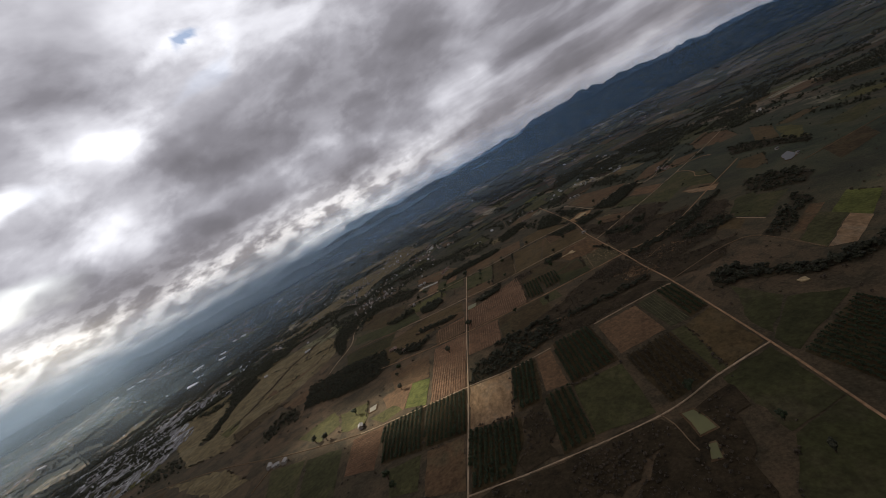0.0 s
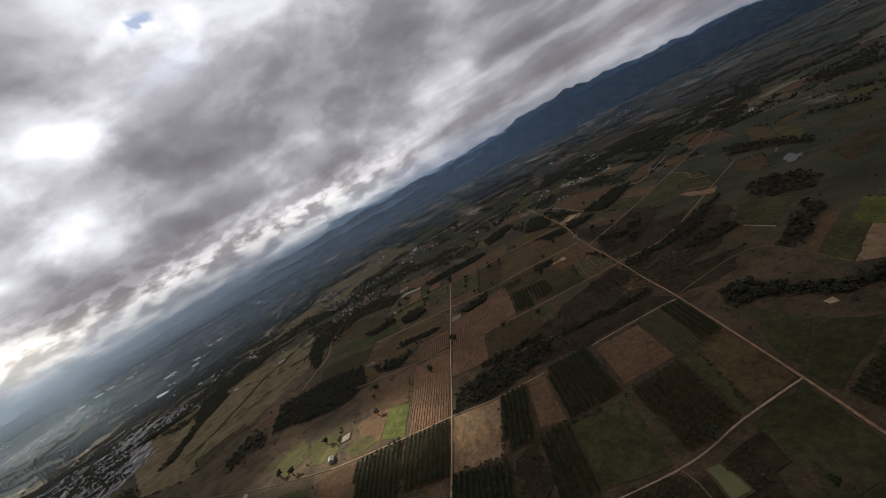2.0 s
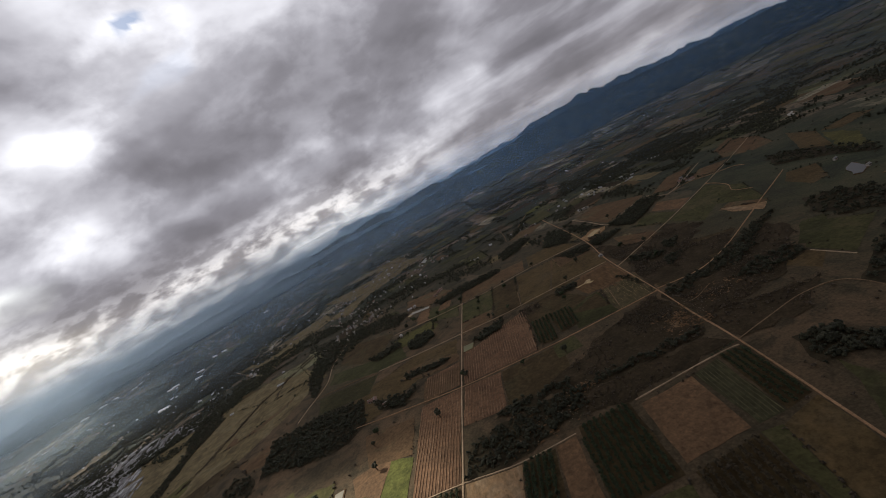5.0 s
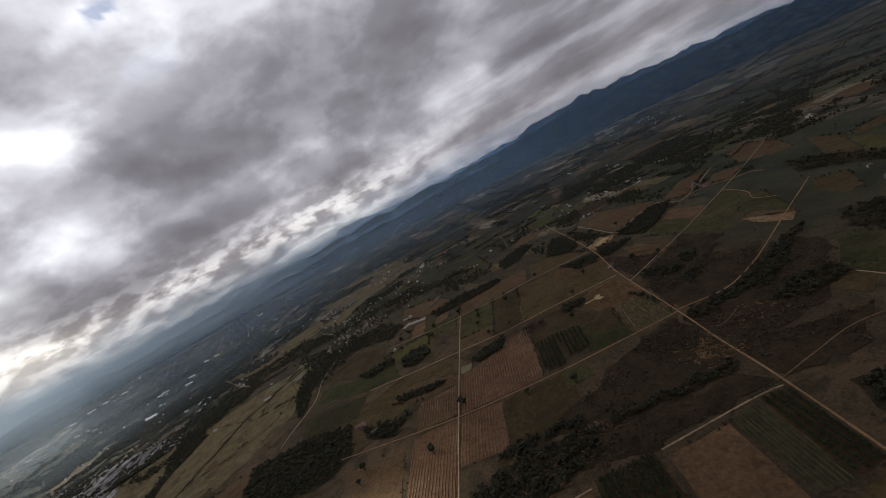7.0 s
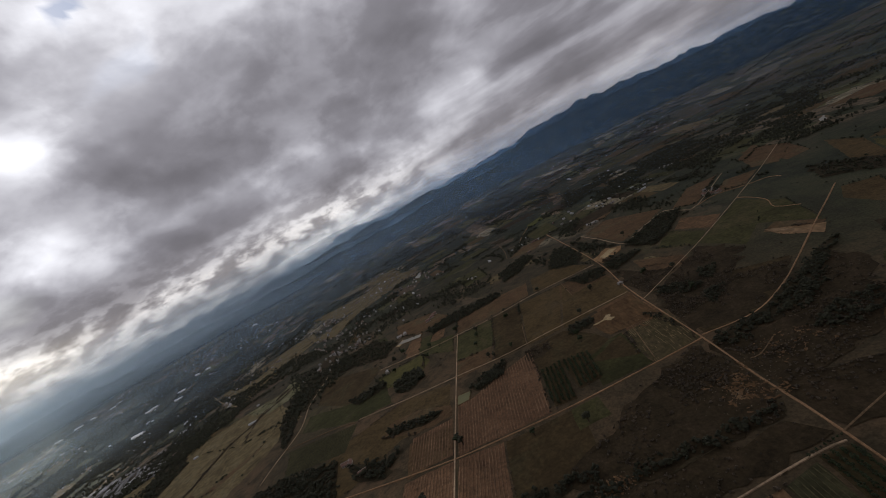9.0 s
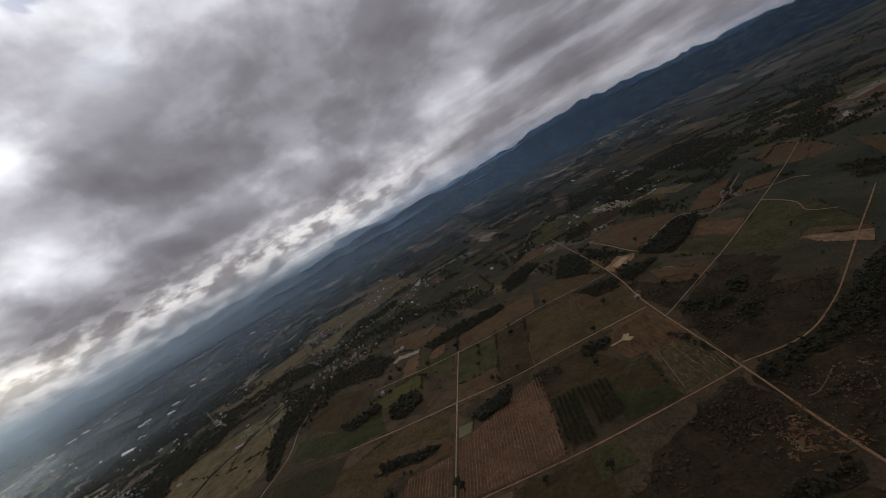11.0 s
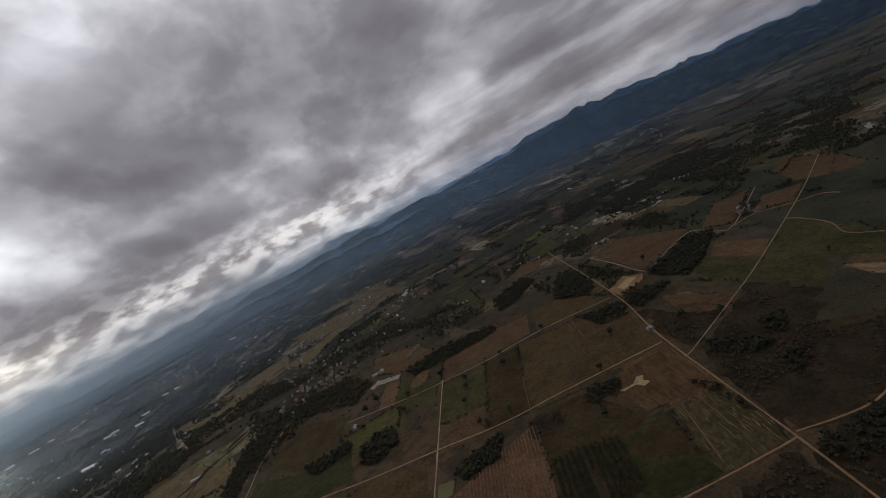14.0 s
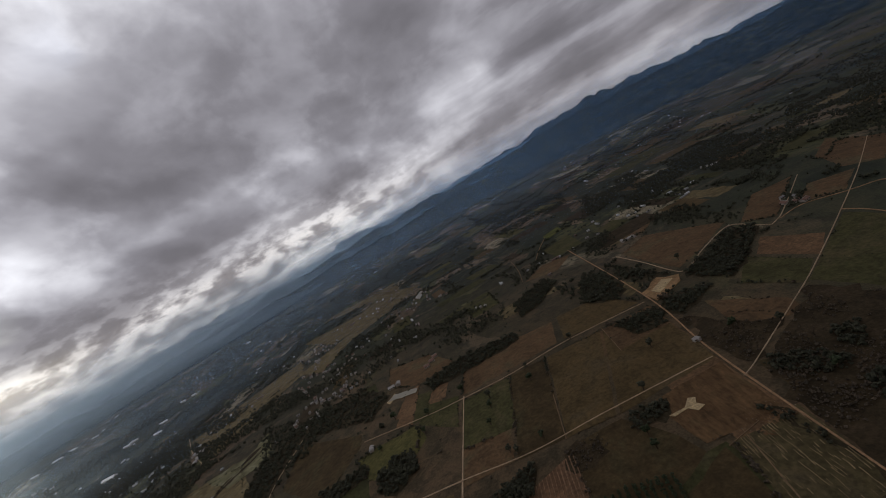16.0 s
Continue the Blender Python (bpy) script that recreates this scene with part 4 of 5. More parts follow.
def tunnels(count, *points):
    """Low plastic greenhouse tunnels in plots."""
    rng = random.Random(5)
    xs, ys = [p[0] for p in points], [p[1] for p in points]
    verts, faces, n = [], [], 0
    while n < count:
        x, y = rng.uniform(min(xs), max(xs)), rng.uniform(min(ys), max(ys))
        if not inside(points, x, y):
            continue
        n += 1
        a = radians(20 + rng.choice((0, 90, 90, 90)) + rng.uniform(-4, 4))
        long, wide = rng.uniform(9, 34), rng.uniform(1.8, 3.4)
        for row in range(rng.randrange(1, 6)):
            i = len(verts)
            for e in (-long / 2, long / 2):
                for k in range(6):
                    b = math.pi * k / 5
                    lx, ly = e, row * wide * 1.5 + wide / 2 * math.cos(b)
                    qx, qy = x + lx * math.cos(a) - ly * math.sin(a), y + lx * math.sin(a) + ly * math.cos(a)
                    verts.append((qx, qy, lie(qx, qy) + 0.3 + 1.7 * math.sin(b)))
            faces += [(i + k, i + k + 1, i + 7 + k, i + 6 + k) for k in range(5)]
            faces += [tuple(range(i, i + 6)), tuple(range(i + 11, i + 5, -1))]
    return tagged(link_arrays("greenhouse_tunnels", verts, faces, PLASTIC), "plots of low silvery plastic greenhouse tunnels", "greenhouses", kind="stuff")


def plastic_material():
    m, t, b = material("greenhouse_plastic", 0.6, 0.3)
    geo = t.nodes.new("ShaderNodeNewGeometry")
    dirt = ramp(t, noise_of(t, place(t), 0.12, 4, 0.6), (0.3, (0.6, 0.6, 0.6)), (0.7, (1.15, 1.15, 1.15)))
    sheet = ramp(t, geo.outputs["Random Per Island"], (0.0, (0.10, 0.09, 0.075)), (0.45, (0.22, 0.21, 0.20)), (0.85, (0.34, 0.335, 0.33)), (1.0, (0.58, 0.58, 0.57)))
    t.links.new(mix(t, 1.0, sheet, dirt, "MULTIPLY"), b.inputs["Base Color"])
    return m


PLASTIC = plastic_material()


def free(x, y, margin=6.0):
    for points in TAKEN:
        if inside(points, x, y):
            return False
    return all(abs(x - a) > margin or abs(y - b) > margin for a, b in LANES)


def far_fields():
    """The patchwork of small fields over the rest of the plain."""
    rng = random.Random(33)
    sorts = ("umber", "scrub", "dark", "dark", "green", "green", "meadow", "scrub", "mossy", "mossy", "olive", "peat")
    made = 0
    while made < 340:
        a, r = radians(rng.uniform(-62, 60)), 620 + 1500 * rng.random() ** 1.3
        x, y = 40 + r * math.sin(a), 150 + r * math.cos(a)
        b = radians(8 + rng.choice((0, 90)) + rng.uniform(-7, 7))
        lx, ly = rng.uniform(18, 60) * (0.5 + r / 1800), rng.uniform(12, 34) * (0.5 + r / 1800)
        skew = rng.uniform(-0.2, 0.2)
        corners = []
        for px, py in ((-1, -1), (1, -1), (1, 1), (-1, 1)):
            qx, qy = px * lx + skew * py * ly, py * ly + rng.uniform(-0.1, 0.1) * lx
            corners.append((x + qx * math.cos(b) - qy * math.sin(b), y + qx * math.sin(b) + qy * math.cos(b)))
        made += 1
        if r > 1000 and x < -150 or not all(free(px, py, 5.0) for px, py in corners + [(x, y)]) or any(inside(m, px, py) for m in MEADOWS for px, py in corners + [(x, y)]):
            continue
        field(rng.choice(sorts), 0, *corners)


def hedges():
    """Rows of bushes and weeds along field edges."""
    rng = random.Random(21)
    near, far = [], []
    for points in EDGES:
        for i in range(len(points)):
            (x0, y0), (x1, y1) = points[i - 1], points[i]
            d = math.hypot(x1 - x0, y1 - y0)
            if d < 18 or rng.random() > (0.16 if math.hypot(x0, y0 - 200) < 420 else 0.42):
                continue
            big = rng.choice((0.7, 0.9, 1.3, 1.8))
            p = 0.0
            while p < d:
                p += rng.uniform(1.2, 4.5) if rng.random() < 0.85 else rng.uniform(8, 25)
                x, y = x0 + (x1 - x0) * p / d + rng.uniform(-1.5, 1.5), y0 + (y1 - y0) * p / d + rng.uniform(-1.5, 1.5)
                if any(abs(x - a) < 3.5 and abs(y - b) < 3.5 for a, b in LANES):
                    continue
                r = big * rng.uniform(0.5, 1.2)
                (near if math.hypot(x, y) < 750 else far).append((x, y, r, r * 0.7))
    stand("hedge", near, rng, LEAF_SCRUB, "ragged low hedges and weeds along field edges", "hedge", 2)
    stand("hedge", far, rng, LEAF_WOOD, "dark hedgerows along distant field edges", "hedge", 1)


def stones(*middles):
    """Pale loose stones over dug ground and along the dry stream."""
    rs = np.random.RandomState(4)
    v0, f0 = BLOBS[1]
    verts, faces, base = [], [], 0
    for cx, cy, spread, count in middles:
        for k in range(count):
            x, y = cx + rs.normal(0, spread), cy + rs.normal(0, spread * 0.5)
            w = v0 * rs.uniform(0.6, 1.3, (len(v0), 1)) * rs.uniform(0.12, 0.34) * np.array([1.3, 1.0, 0.6])
            verts += (w + np.array([x, y, lie(x, y) + 1.0])).tolist()
            faces += (f0 + base).tolist()
            base += len(v0)
    return tagged(link_arrays("stones", verts, faces, STONE), "pale loose stones and rubble on bare earth", "stones", kind="stuff")


STONE = plain("pale_stone", (0.27, 0.215, 0.155), 0.9, 0.2, 0.8)


def fence():
    """White concrete posts along the lane by the plantation."""
    line = smooth_line(((279, 800), (320, 829), (371, 852)), 4.0)
    bm = bmesh.new()
    box(bm, -0.11, 0.11, -0.11, 0.11, -0.6, 2.0)
    box(bm, -0.16, 0.16, -0.16, 0.16, 2.0, 2.12)
    first = None
    for p in line:
        m = Matrix.Translation((p.x + 2.4, p.y, lie(p.x, p.y) + 0.6))
        if first is None:
            first = new("fence_post")
            part("post", bm, WALL, first)
            tagged(first, "pale concrete fence post beside the lane", "post", "posts along the lane")
            first.matrix_basis = m
        else:
            copy_thing(first, m)


def far_roofs():
    """Small distant houses over the plain, too far to tell apart."""
    rng = random.Random(17)
    verts, faces = [], []
    n = 0
    while n < 420:
        a, r = radians(rng.uniform(-62, 40)), rng.uniform(800, 2700)
        x, y = 40 + r * math.sin(a), 200 + r * math.cos(a)
        if noise.noise((x * 0.004, y * 0.004, 9.0)) < (0.05 if a < -0.1 else 0.34) or not free(x, y):
            continue
        n += 1
        b = radians(rng.choice((8, 98)) + rng.uniform(-10, 10))
        lx, ly, h = rng.choice((2.2, 2.6, 3, 4, 8)) * rng.uniform(0.8, 1.2), rng.uniform(1.6, 2.4), rng.uniform(1.8, 2.6)
        i, z = len(verts), lie(x, y)
        for px, py, pz in ((-1, -1, -1), (1, -1, -1), (1, 1, -1), (-1, 1, -1), (-1, -1, 1), (1, -1, 1), (1, 1, 1), (-1, 1, 1), (-1, 0, 1.6), (1, 0, 1.6)):
            qx, qy = px * lx, py * ly
            verts.append((x + qx * math.cos(b) - qy * math.sin(b), y + qx * math.sin(b) + qy * math.cos(b), z + 0.2 + (h * (1 + pz) / 2 if pz > 0 else -0.5)))
        faces += [(i, i + 1, i + 5, i + 4), (i + 2, i + 3, i + 7, i + 6), (i + 1, i + 2, i + 6, i + 9, i + 5), (i + 3, i, i + 4, i + 8, i + 7), (i + 4, i + 5, i + 9, i + 8), (i + 7, i + 8, i + 9, i + 6)]
    return tagged(link_arrays("distant_houses", verts, faces, FAR_ROOF), "small pale-roofed houses scattered far over the plain", "houses", kind="stuff")


def far_roof_material():
    m, t, b = material("weathered_roofs", 0.6, 0.3)
    g = t.nodes.new("ShaderNodeNewGeometry")
    t.links.new(ramp(t, g.outputs["Random Per Island"], (0.0, (0.16, 0.10, 0.08)), (0.4, (0.30, 0.29, 0.28)), (0.7, (0.40, 0.40, 0.40)), (1.0, (0.56, 0.56, 0.56))), b.inputs["Base Color"])
    return m


FAR_ROOF = far_roof_material()


def scattered():
    """Hedges, thickets and single trees over the open plain."""
    rng = random.Random(9)
    near, mid, far = [], [], []

    def add(x, y, s):
        r = math.hypot(x - 40, y - 150)
        if r < 1400 and not free(x, y, 4.0):
            return
        if any(inside(m, x, y) for m in MEADOWS) and (s > 1.2 or rng.random() < 0.4):
            return
        (near if r < 650 else mid if r < 1250 else far).append((x, y, s, s * rng.uniform(0.6, 1.1)))

    for k in range(760):                       # groves and shelter belts, thicker to the west
        a, r = radians(rng.uniform(-64, 60) if k < 560 else rng.uniform(-64, -22)), (700 if k < 560 else 1000) + (1900 if k < 560 else 1500) * rng.random() ** 1.15
        x, y = 40 + r * math.sin(a), 150 + r * math.cos(a)
        if k < 560 and noise.fractal((x * 0.0016, y * 0.0022, 2.2), 0.8, 2.0, 3) < -0.25:
            continue
        b = radians(rng.choice((8, 8, 98, rng.uniform(0, 180))))
        long, wide = rng.uniform(25, 150) * (0.5 + r / 3200), rng.choice((3, 6, 12, 20)) * rng.uniform(0.7, 1.4) * (0.6 + r / 2600)
        bend = rng.uniform(-0.25, 0.25)
        for q in range(int(min(105, 8 + long * wide / 12))):
            u, v = rng.uniform(-1, 1), rng.gauss(0, 0.45)
            lx, ly = u * long, v * wide + bend * long * u * u
            add(x + lx * math.cos(b) - ly * math.sin(b), y + lx * math.sin(b) + ly * math.cos(b), rng.uniform(1.3, 3.1))
    for k in range(2600):                      # single bushes
        a, r = radians(rng.uniform(-64, 62)), 180 + 1700 * rng.random()
        add(40 + r * math.sin(a), 150 + r * math.cos(a), rng.uniform(0.5, 1.7))
    stand("thicket", near, rng, LEAF_SCRUB, "scattered bushes and shrubs on rough ground", "bushes", 2)
    stand("thicket", mid, rng, LEAF_WOOD, "hedgerows and clumps of dark trees between fields", "woodland", 1)
    stand("thicket", far, rng, LEAF_WOOD, "distant dark woods and hedges over the plain", "woodland", 1)


road(1.2, "pale", (-77, 216), (-73, 248), (-56, 385), (-41, 526), (-11, 785))
road(1.3, "tan", (134, 129), (141, 171), (154, 251), (172, 389), (177, 450), (184, 512), (198, 658), (219, 790), (242, 1101))
road(1.0, "pale", (-73, 249), (-15, 241), (64, 236), (110, 245), (154, 251))
road(1.0, "pale", (34, 378), (-11, 377), (-56, 385), (-102, 390), (-153, 397), (-181, 402))
road(0.8, "dim", (-181, 402), (-233, 420), (-293, 445), (-408, 500), (-512, 536), (-597, 559))
road(1.1, "pale", (83, 381), (148, 385), (168, 384))
road(1.0, "dim", (172, 389), (206, 397), (239, 403), (266, 395), (269, 355), (267, 319))
road(1.0, "tan", (-173, 548), (-110, 533), (-42, 519), (4, 514), (63, 510), (118, 510), (173, 511), (184, 512))
road(1.2, "tan", (186, 515), (230, 510), (273, 528), (312, 553), (350, 579), (388, 605), (427, 631), (465, 657))
road(1.0, "pale", (-158, 679), (-90, 666), (-25, 658), (36, 649), (99, 650), (193, 649))
road(0.9, "pale", (-141, 803), (-55, 785), (-16, 781), (44, 778), (116, 785), (211, 779))
road(0.8, "pale", (-282, 646), (-276, 676), (-260, 743), (-267, 818), (-257, 906))
road(0.8, "pale", (192, 617), (201, 620), (271, 660), (326, 693), (425, 759), (525, 829), (633, 911))
road(1.0, "tan", (425, 759), (427, 738), (421, 704), (404, 674), (412, 648))
road(1.1, "tan", (493, 757), (491, 776), (466, 789), (433, 811), (399, 805))
road(1.0, "pale", (263, 946), (268, 876), (269, 821), (277, 800), (320, 829), (374, 854), (383, 811), (401, 808), (515, 900))
road(1.0, "pale", (294, 451), (300, 417))
road(0.9, "dim", (445, 518), (512, 525), (577, 534))
road(0.8, "tan", (184, 1136), (220, 1222), (258, 1297))
road(0.9, "dim", (136, 1058), (148, 1138), (154, 1232))
road(1.0, "pale", (-790, 1402), (-629, 1183), (-519, 1053))
road(0.7, "dim", (64, 236), (66, 224), (65, 209), (65, 200))
road(0.7, "dim", (73, 704), (63, 643))
road(0.7, "dim", (-268, 701), (-197, 689), (-162, 676))
road(0.7, "dim", (-302, 430), (-313, 398))
road(0.7, "dim", (155, 770), (149, 715))
road(0.5, "dim", (169, 578), (144, 572))
road(0.7, "dim", (158, 579), (144, 517))
road(0.8, "dim", (213, 475), (194, 465), (187, 466))
pond("green", (74, 229), (81, 228), (82, 209), (72, 209))
pond("green", (71, 201), (75, 200), (71, 190), (66, 192))
pond("pale", (-177, 448), (-168, 449), (-168, 438), (-176, 438))
pond("green", (-28, 613), (-14, 610), (-18, 596), (-30, 596))
pond("pale", (-116, 872), (-107, 884), (-71, 867), (-73, 856), (-95, 863))
pond("pale", (-93, 1418), (-76, 1469), (-67, 1429), (-79, 1376))
pond("pale", (740, 936), (762, 948), (737, 916), (720, 910))
pond("grey", (462, 570), (476, 576), (466, 551), (448, 540), (444, 546))
site("pad", (221, 800), (250, 818), (266, 799), (258, 784), (220, 768))
site("sand", (228, 793), (250, 807), (257, 796), (231, 780))
site("sand", (133, 615), (145, 615), (152, 622), (156, 619), (153, 614), (156, 609), (150, 607), (146, 613), (135, 612))
site("earth", (152, 445), (164, 449), (178, 437), (170, 430), (158, 433))
site("earth", (49, 420), (56, 424), (71, 424), (62, 418))
site("earth", (-11, 397), (24, 416), (51, 406), (28, 388))
site("earth", (169, 578), (180, 582), (182, 573), (173, 570))
site("sand", (218, 297), (225, 297), (223, 290), (218, 292))
site("earth", (203, 467), (229, 472), (225, 460), (196, 452))
site("sand", (-118, 872), (-107, 888), (-104, 880), (-112, 863))
site("earth", (153, 457), (163, 462), (174, 456), (170, 444), (153, 439), (147, 445))
field("brown_rows", 1, (-99, 389), (-58, 386), (-42, 517), (-89, 520))
field("brown_rows", 1, (-189, 343), (-190, 399), (-153, 395), (-156, 330))
field("tan", 1, (-54, 383), (-10, 375), (-24, 307), (-62, 317))
field("rust", 1, (17, 375), (33, 376), (28, 312), (9, 317))
field("rust", 1, (84, 375), (125, 377), (120, 318), (78, 316))
field("green", 1, (30, 306), (72, 304), (63, 240), (23, 246))
field("green_rows", 1, (127, 377), (148, 381), (142, 318), (125, 318))
field("mossy", 1, (133, 310), (161, 318), (152, 254), (120, 247))
field("green", 1, (121, 313), (133, 311), (119, 247), (113, 247))
field("dark", 1, (111, 241), (150, 247), (143, 192), (107, 186))
field("dark", 1, (107, 184), (143, 191), (139, 158), (107, 136), (79, 152))
field("dark", 1, (199, 285), (226, 263), (158, 233), (158, 252))
field("dark", 1, (191, 334), (199, 288), (162, 257), (163, 278))
field("lush", 1, (365, 392), (370, 363), (323, 332), (321, 366))
field("green", 1, (319, 378), (323, 352), (267, 319), (269, 346))
field("tan", 1, (322, 350), (323, 331), (281, 307), (267, 318))
field("umber", 1, (333, 400), (339, 389), (270, 349), (272, 360))
field("green", 1, (336, 503), (365, 457), (303, 420), (297, 458))
field("tan", 1, (351, 632), (377, 586), (358, 570), (346, 606))
field("lush", 1, (-129, 407), (-121, 457), (-98, 445), (-104, 393))
field("rust", 1, (-161, 457), (-135, 463), (-121, 457), (-130, 407), (-148, 410))
field("olive", 1, (-279, 466), (-233, 487), (-216, 448), (-239, 430))
field("olive", 1, (-221, 471), (-182, 467), (-179, 415), (-210, 427))
field("olive", 1, (-174, 424), (-144, 426), (-132, 408), (-154, 401))
field("umber", 1, (-157, 520), (-98, 508), (-99, 449), (-145, 462))
field("umber", 1, (-85, 573), (-39, 570), (-43, 529), (-87, 523))
field("green", 1, (-140, 320), (-109, 318), (-112, 278), (-137, 286))
field("umber", 1, (-103, 318), (-69, 312), (-74, 255), (-106, 268))
field("green", 1, (-299, 424), (-251, 409), (-245, 351), (-286, 376))
field("dark", 1, (-247, 406), (-202, 393), (-195, 321), (-237, 347))
field("meadow", 1, (-512, 536), (-395, 491), (-333, 432), (-371, 422))
field("meadow", 1, (-729, 835), (-591, 897), (-402, 962), (-272, 789), (-320, 689), (-379, 613), (-428, 551), (-507, 570))
field("mossy", 1, (-158, 643), (-95, 665), (-35, 649), (-40, 584), (-96, 588), (-151, 548), (-206, 552), (-213, 597))
field("brown_rows", 5, (-30, 595), (-14, 596), (23, 614), (63, 629), (48, 514), (-38, 520))
field("umber", 1, (-20, 707), (26, 706), (23, 660), (-23, 652))
field("brown_rows", 1, (-38, 516), (2, 509), (-6, 445), (-47, 451))
field("peat", 1, (4, 508), (70, 505), (59, 441), (-4, 447))
field("green", 1, (62, 506), (86, 506), (85, 480), (59, 480))
field("dark", 1, (107, 573), (145, 576), (140, 513), (95, 515))
field("pale_rows", 1, (150, 575), (193, 576), (184, 514), (141, 511))
field("rust", 1, (149, 650), (194, 653), (189, 570), (151, 571))
field("umber", 1, (126, 662), (197, 662), (210, 767), (136, 767))
field("olive", 1, (-143, 769), (-122, 777), (-71, 779), (-58, 744), (-81, 711), (-125, 726))
field("brown_rows", 1, (-82, 579), (-38, 579), (-43, 525), (-84, 529))
field("umber", 1, (-110, 630), (-77, 629), (-38, 604), (-38, 584), (-80, 584), (-116, 607))
field("green_rows", 0, (-259, 691), (-159, 671), (-166, 620), (-245, 635))
field("dark", 1, (-253, 769), (-171, 733), (-126, 742), (-113, 678), (-162, 679), (-252, 725))
field("straw_sunlit", 1, (-461, 935), (-374, 936), (-364, 1015), (-314, 920), (-354, 883), (-427, 890))
field("meadow", 1, (-544, 873), (-497, 933), (-374, 936), (-305, 808), (-333, 752), (-366, 724), (-397, 699))
field("meadow", 1, (-407, 1295), (-291, 1456), (-186, 1702), (-85, 1554), (-188, 1433), (-273, 1351), (-312, 1199))
field("meadow", 1, (-698, 1281), (-595, 1351), (-454, 1452), (-387, 1290), (-441, 1191), (-493, 1058))
field("rust", 1, (-100, 814), (-87, 871), (-68, 875), (-73, 810))
field("rust", 1, (-56, 813), (-38, 852), (-25, 852), (-33, 804))
field("green", 1, (-69, 776), (-56, 808), (-17, 792), (-22, 732))
field("umber", 1, (346, 628), (370, 638), (383, 592), (364, 579))
field("peat", 1, (208, 623), (256, 593), (313, 562), (256, 516), (218, 506), (189, 514))
field("green", 1, (417, 733), (425, 681), (385, 597), (365, 649), (347, 682))
field("umber", 1, (243, 726), (279, 670), (271, 647), (229, 658))
field("umber", 1, (573, 912), (630, 951), (632, 885), (558, 822))
field("dark", 1, (338, 504), (356, 498), (338, 471), (310, 449), (300, 469))
field("mossy", 1, (289, 463), (298, 440), (274, 421), (266, 446))
field("green", 1, (-14, 775), (43, 774), (31, 688), (-22, 695))
field("umber", 1, (-23, 693), (26, 689), (20, 649), (-27, 650))
field("peat", 1, (45, 775), (87, 773), (63, 645), (23, 648))
field("mossy", 1, (89, 772), (152, 770), (105, 641), (65, 644))
field("mossy", 1, (155, 770), (150, 717), (202, 719), (194, 647), (108, 640))
field("peat", 1, (64, 635), (106, 635), (127, 597), (132, 576), (96, 557), (58, 581))
field("worn", 1, (110, 634), (192, 640), (187, 582), (169, 578), (136, 581), (132, 617))
field("pale_rows", 1, (147, 573), (183, 574), (180, 527), (156, 526), (140, 530))
field("peat", 1, (142, 573), (139, 530), (101, 554))
field("mossy", 1, (130, 853), (187, 849), (206, 785), (157, 782), (118, 791))
field("umber", 1, (-11, 787), (108, 791), (121, 849), (54, 859), (-6, 840))
field("umber", 1, (-125, 987), (-52, 959), (-14, 886), (-71, 875), (-117, 910))
field("rust", 1, (-99, 794), (-87, 854), (-73, 849), (-76, 784))
field("rust", 1, (-58, 782), (-50, 838), (-34, 830), (-41, 774))
field("green", 1, (-75, 784), (-71, 847), (-51, 838), (-60, 782))
field("olive", 1, (-144, 746), (-132, 770), (-65, 769), (-68, 729), (-105, 722))
field("peat", 1, (-248, 795), (-252, 885), (-148, 824), (-144, 798), (-163, 754), (-185, 737))
field("umber", 1, (272, 946), (325, 972), (362, 909), (384, 872), (322, 834), (277, 813), (271, 882))
field("meadow", 1, (243, 708), (256, 716), (279, 664), (265, 654))
field("rust", 1, (327, 757), (358, 787), (379, 733), (344, 703))
field("green", 1, (306, 678), (419, 751), (421, 700), (320, 621))
field("umber", 1, (570, 929), (648, 986), (633, 914), (551, 852))
field("umber", 1, (383, 845), (457, 913), (512, 906), (405, 815))
field("umber", 1, (436, 817), (487, 857), (525, 833), (470, 794))
field("green", 1, (280, 724), (319, 763), (335, 703), (302, 676))
field("umber", 1, (277, 994), (315, 1047), (356, 1044), (397, 1049), (335, 989))
field("umber", 1, (139, 1050), (186, 1093), (236, 1071), (190, 1022))
field("lush", 1, (255, 1312), (302, 1339), (300, 1291), (251, 1262))
field("green", 1, (216, 1188), (285, 1214), (272, 1101), (218, 1098))
field("straw_sunlit", 1, (-446, 951), (-395, 958), (-345, 961), (-350, 997), (-316, 898), (-375, 888))
field("meadow", 1, (-516, 1669), (-294, 1632), (-180, 1775), (-137, 1601), (-229, 1462), (-349, 1434))
field("meadow", 1, (-706, 1273), (-601, 1367), (-479, 1448), (-405, 1298), (-479, 1223), (-558, 1182))
field("meadow", 1, (-495, 1832), (-196, 1687), (-184, 1828), (-456, 1868))
# ribbons below the eastern mountains: sunlight on the plain put into pale field colours
field("straw_sunlit", 1, (880, 2038), (966, 2104), (952, 2063), (863, 1973))
field("straw_sunlit", 1, (992, 2111), (1072, 2178), (1061, 2135), (982, 2070))
field("straw_sunlit", 1, (1137, 2235), (1212, 2268), (1197, 2234), (1117, 2178))
field("straw_sunlit", 1, (1260, 2295), (1323, 2332), (1308, 2286), (1234, 2240))
field("straw_sunlit", 1, (1388, 2371), (1466, 2423), (1427, 2361), (1358, 2312))
field("straw_sunlit", 1, (1481, 2043), (1528, 2032), (1510, 1998), (1463, 1996))
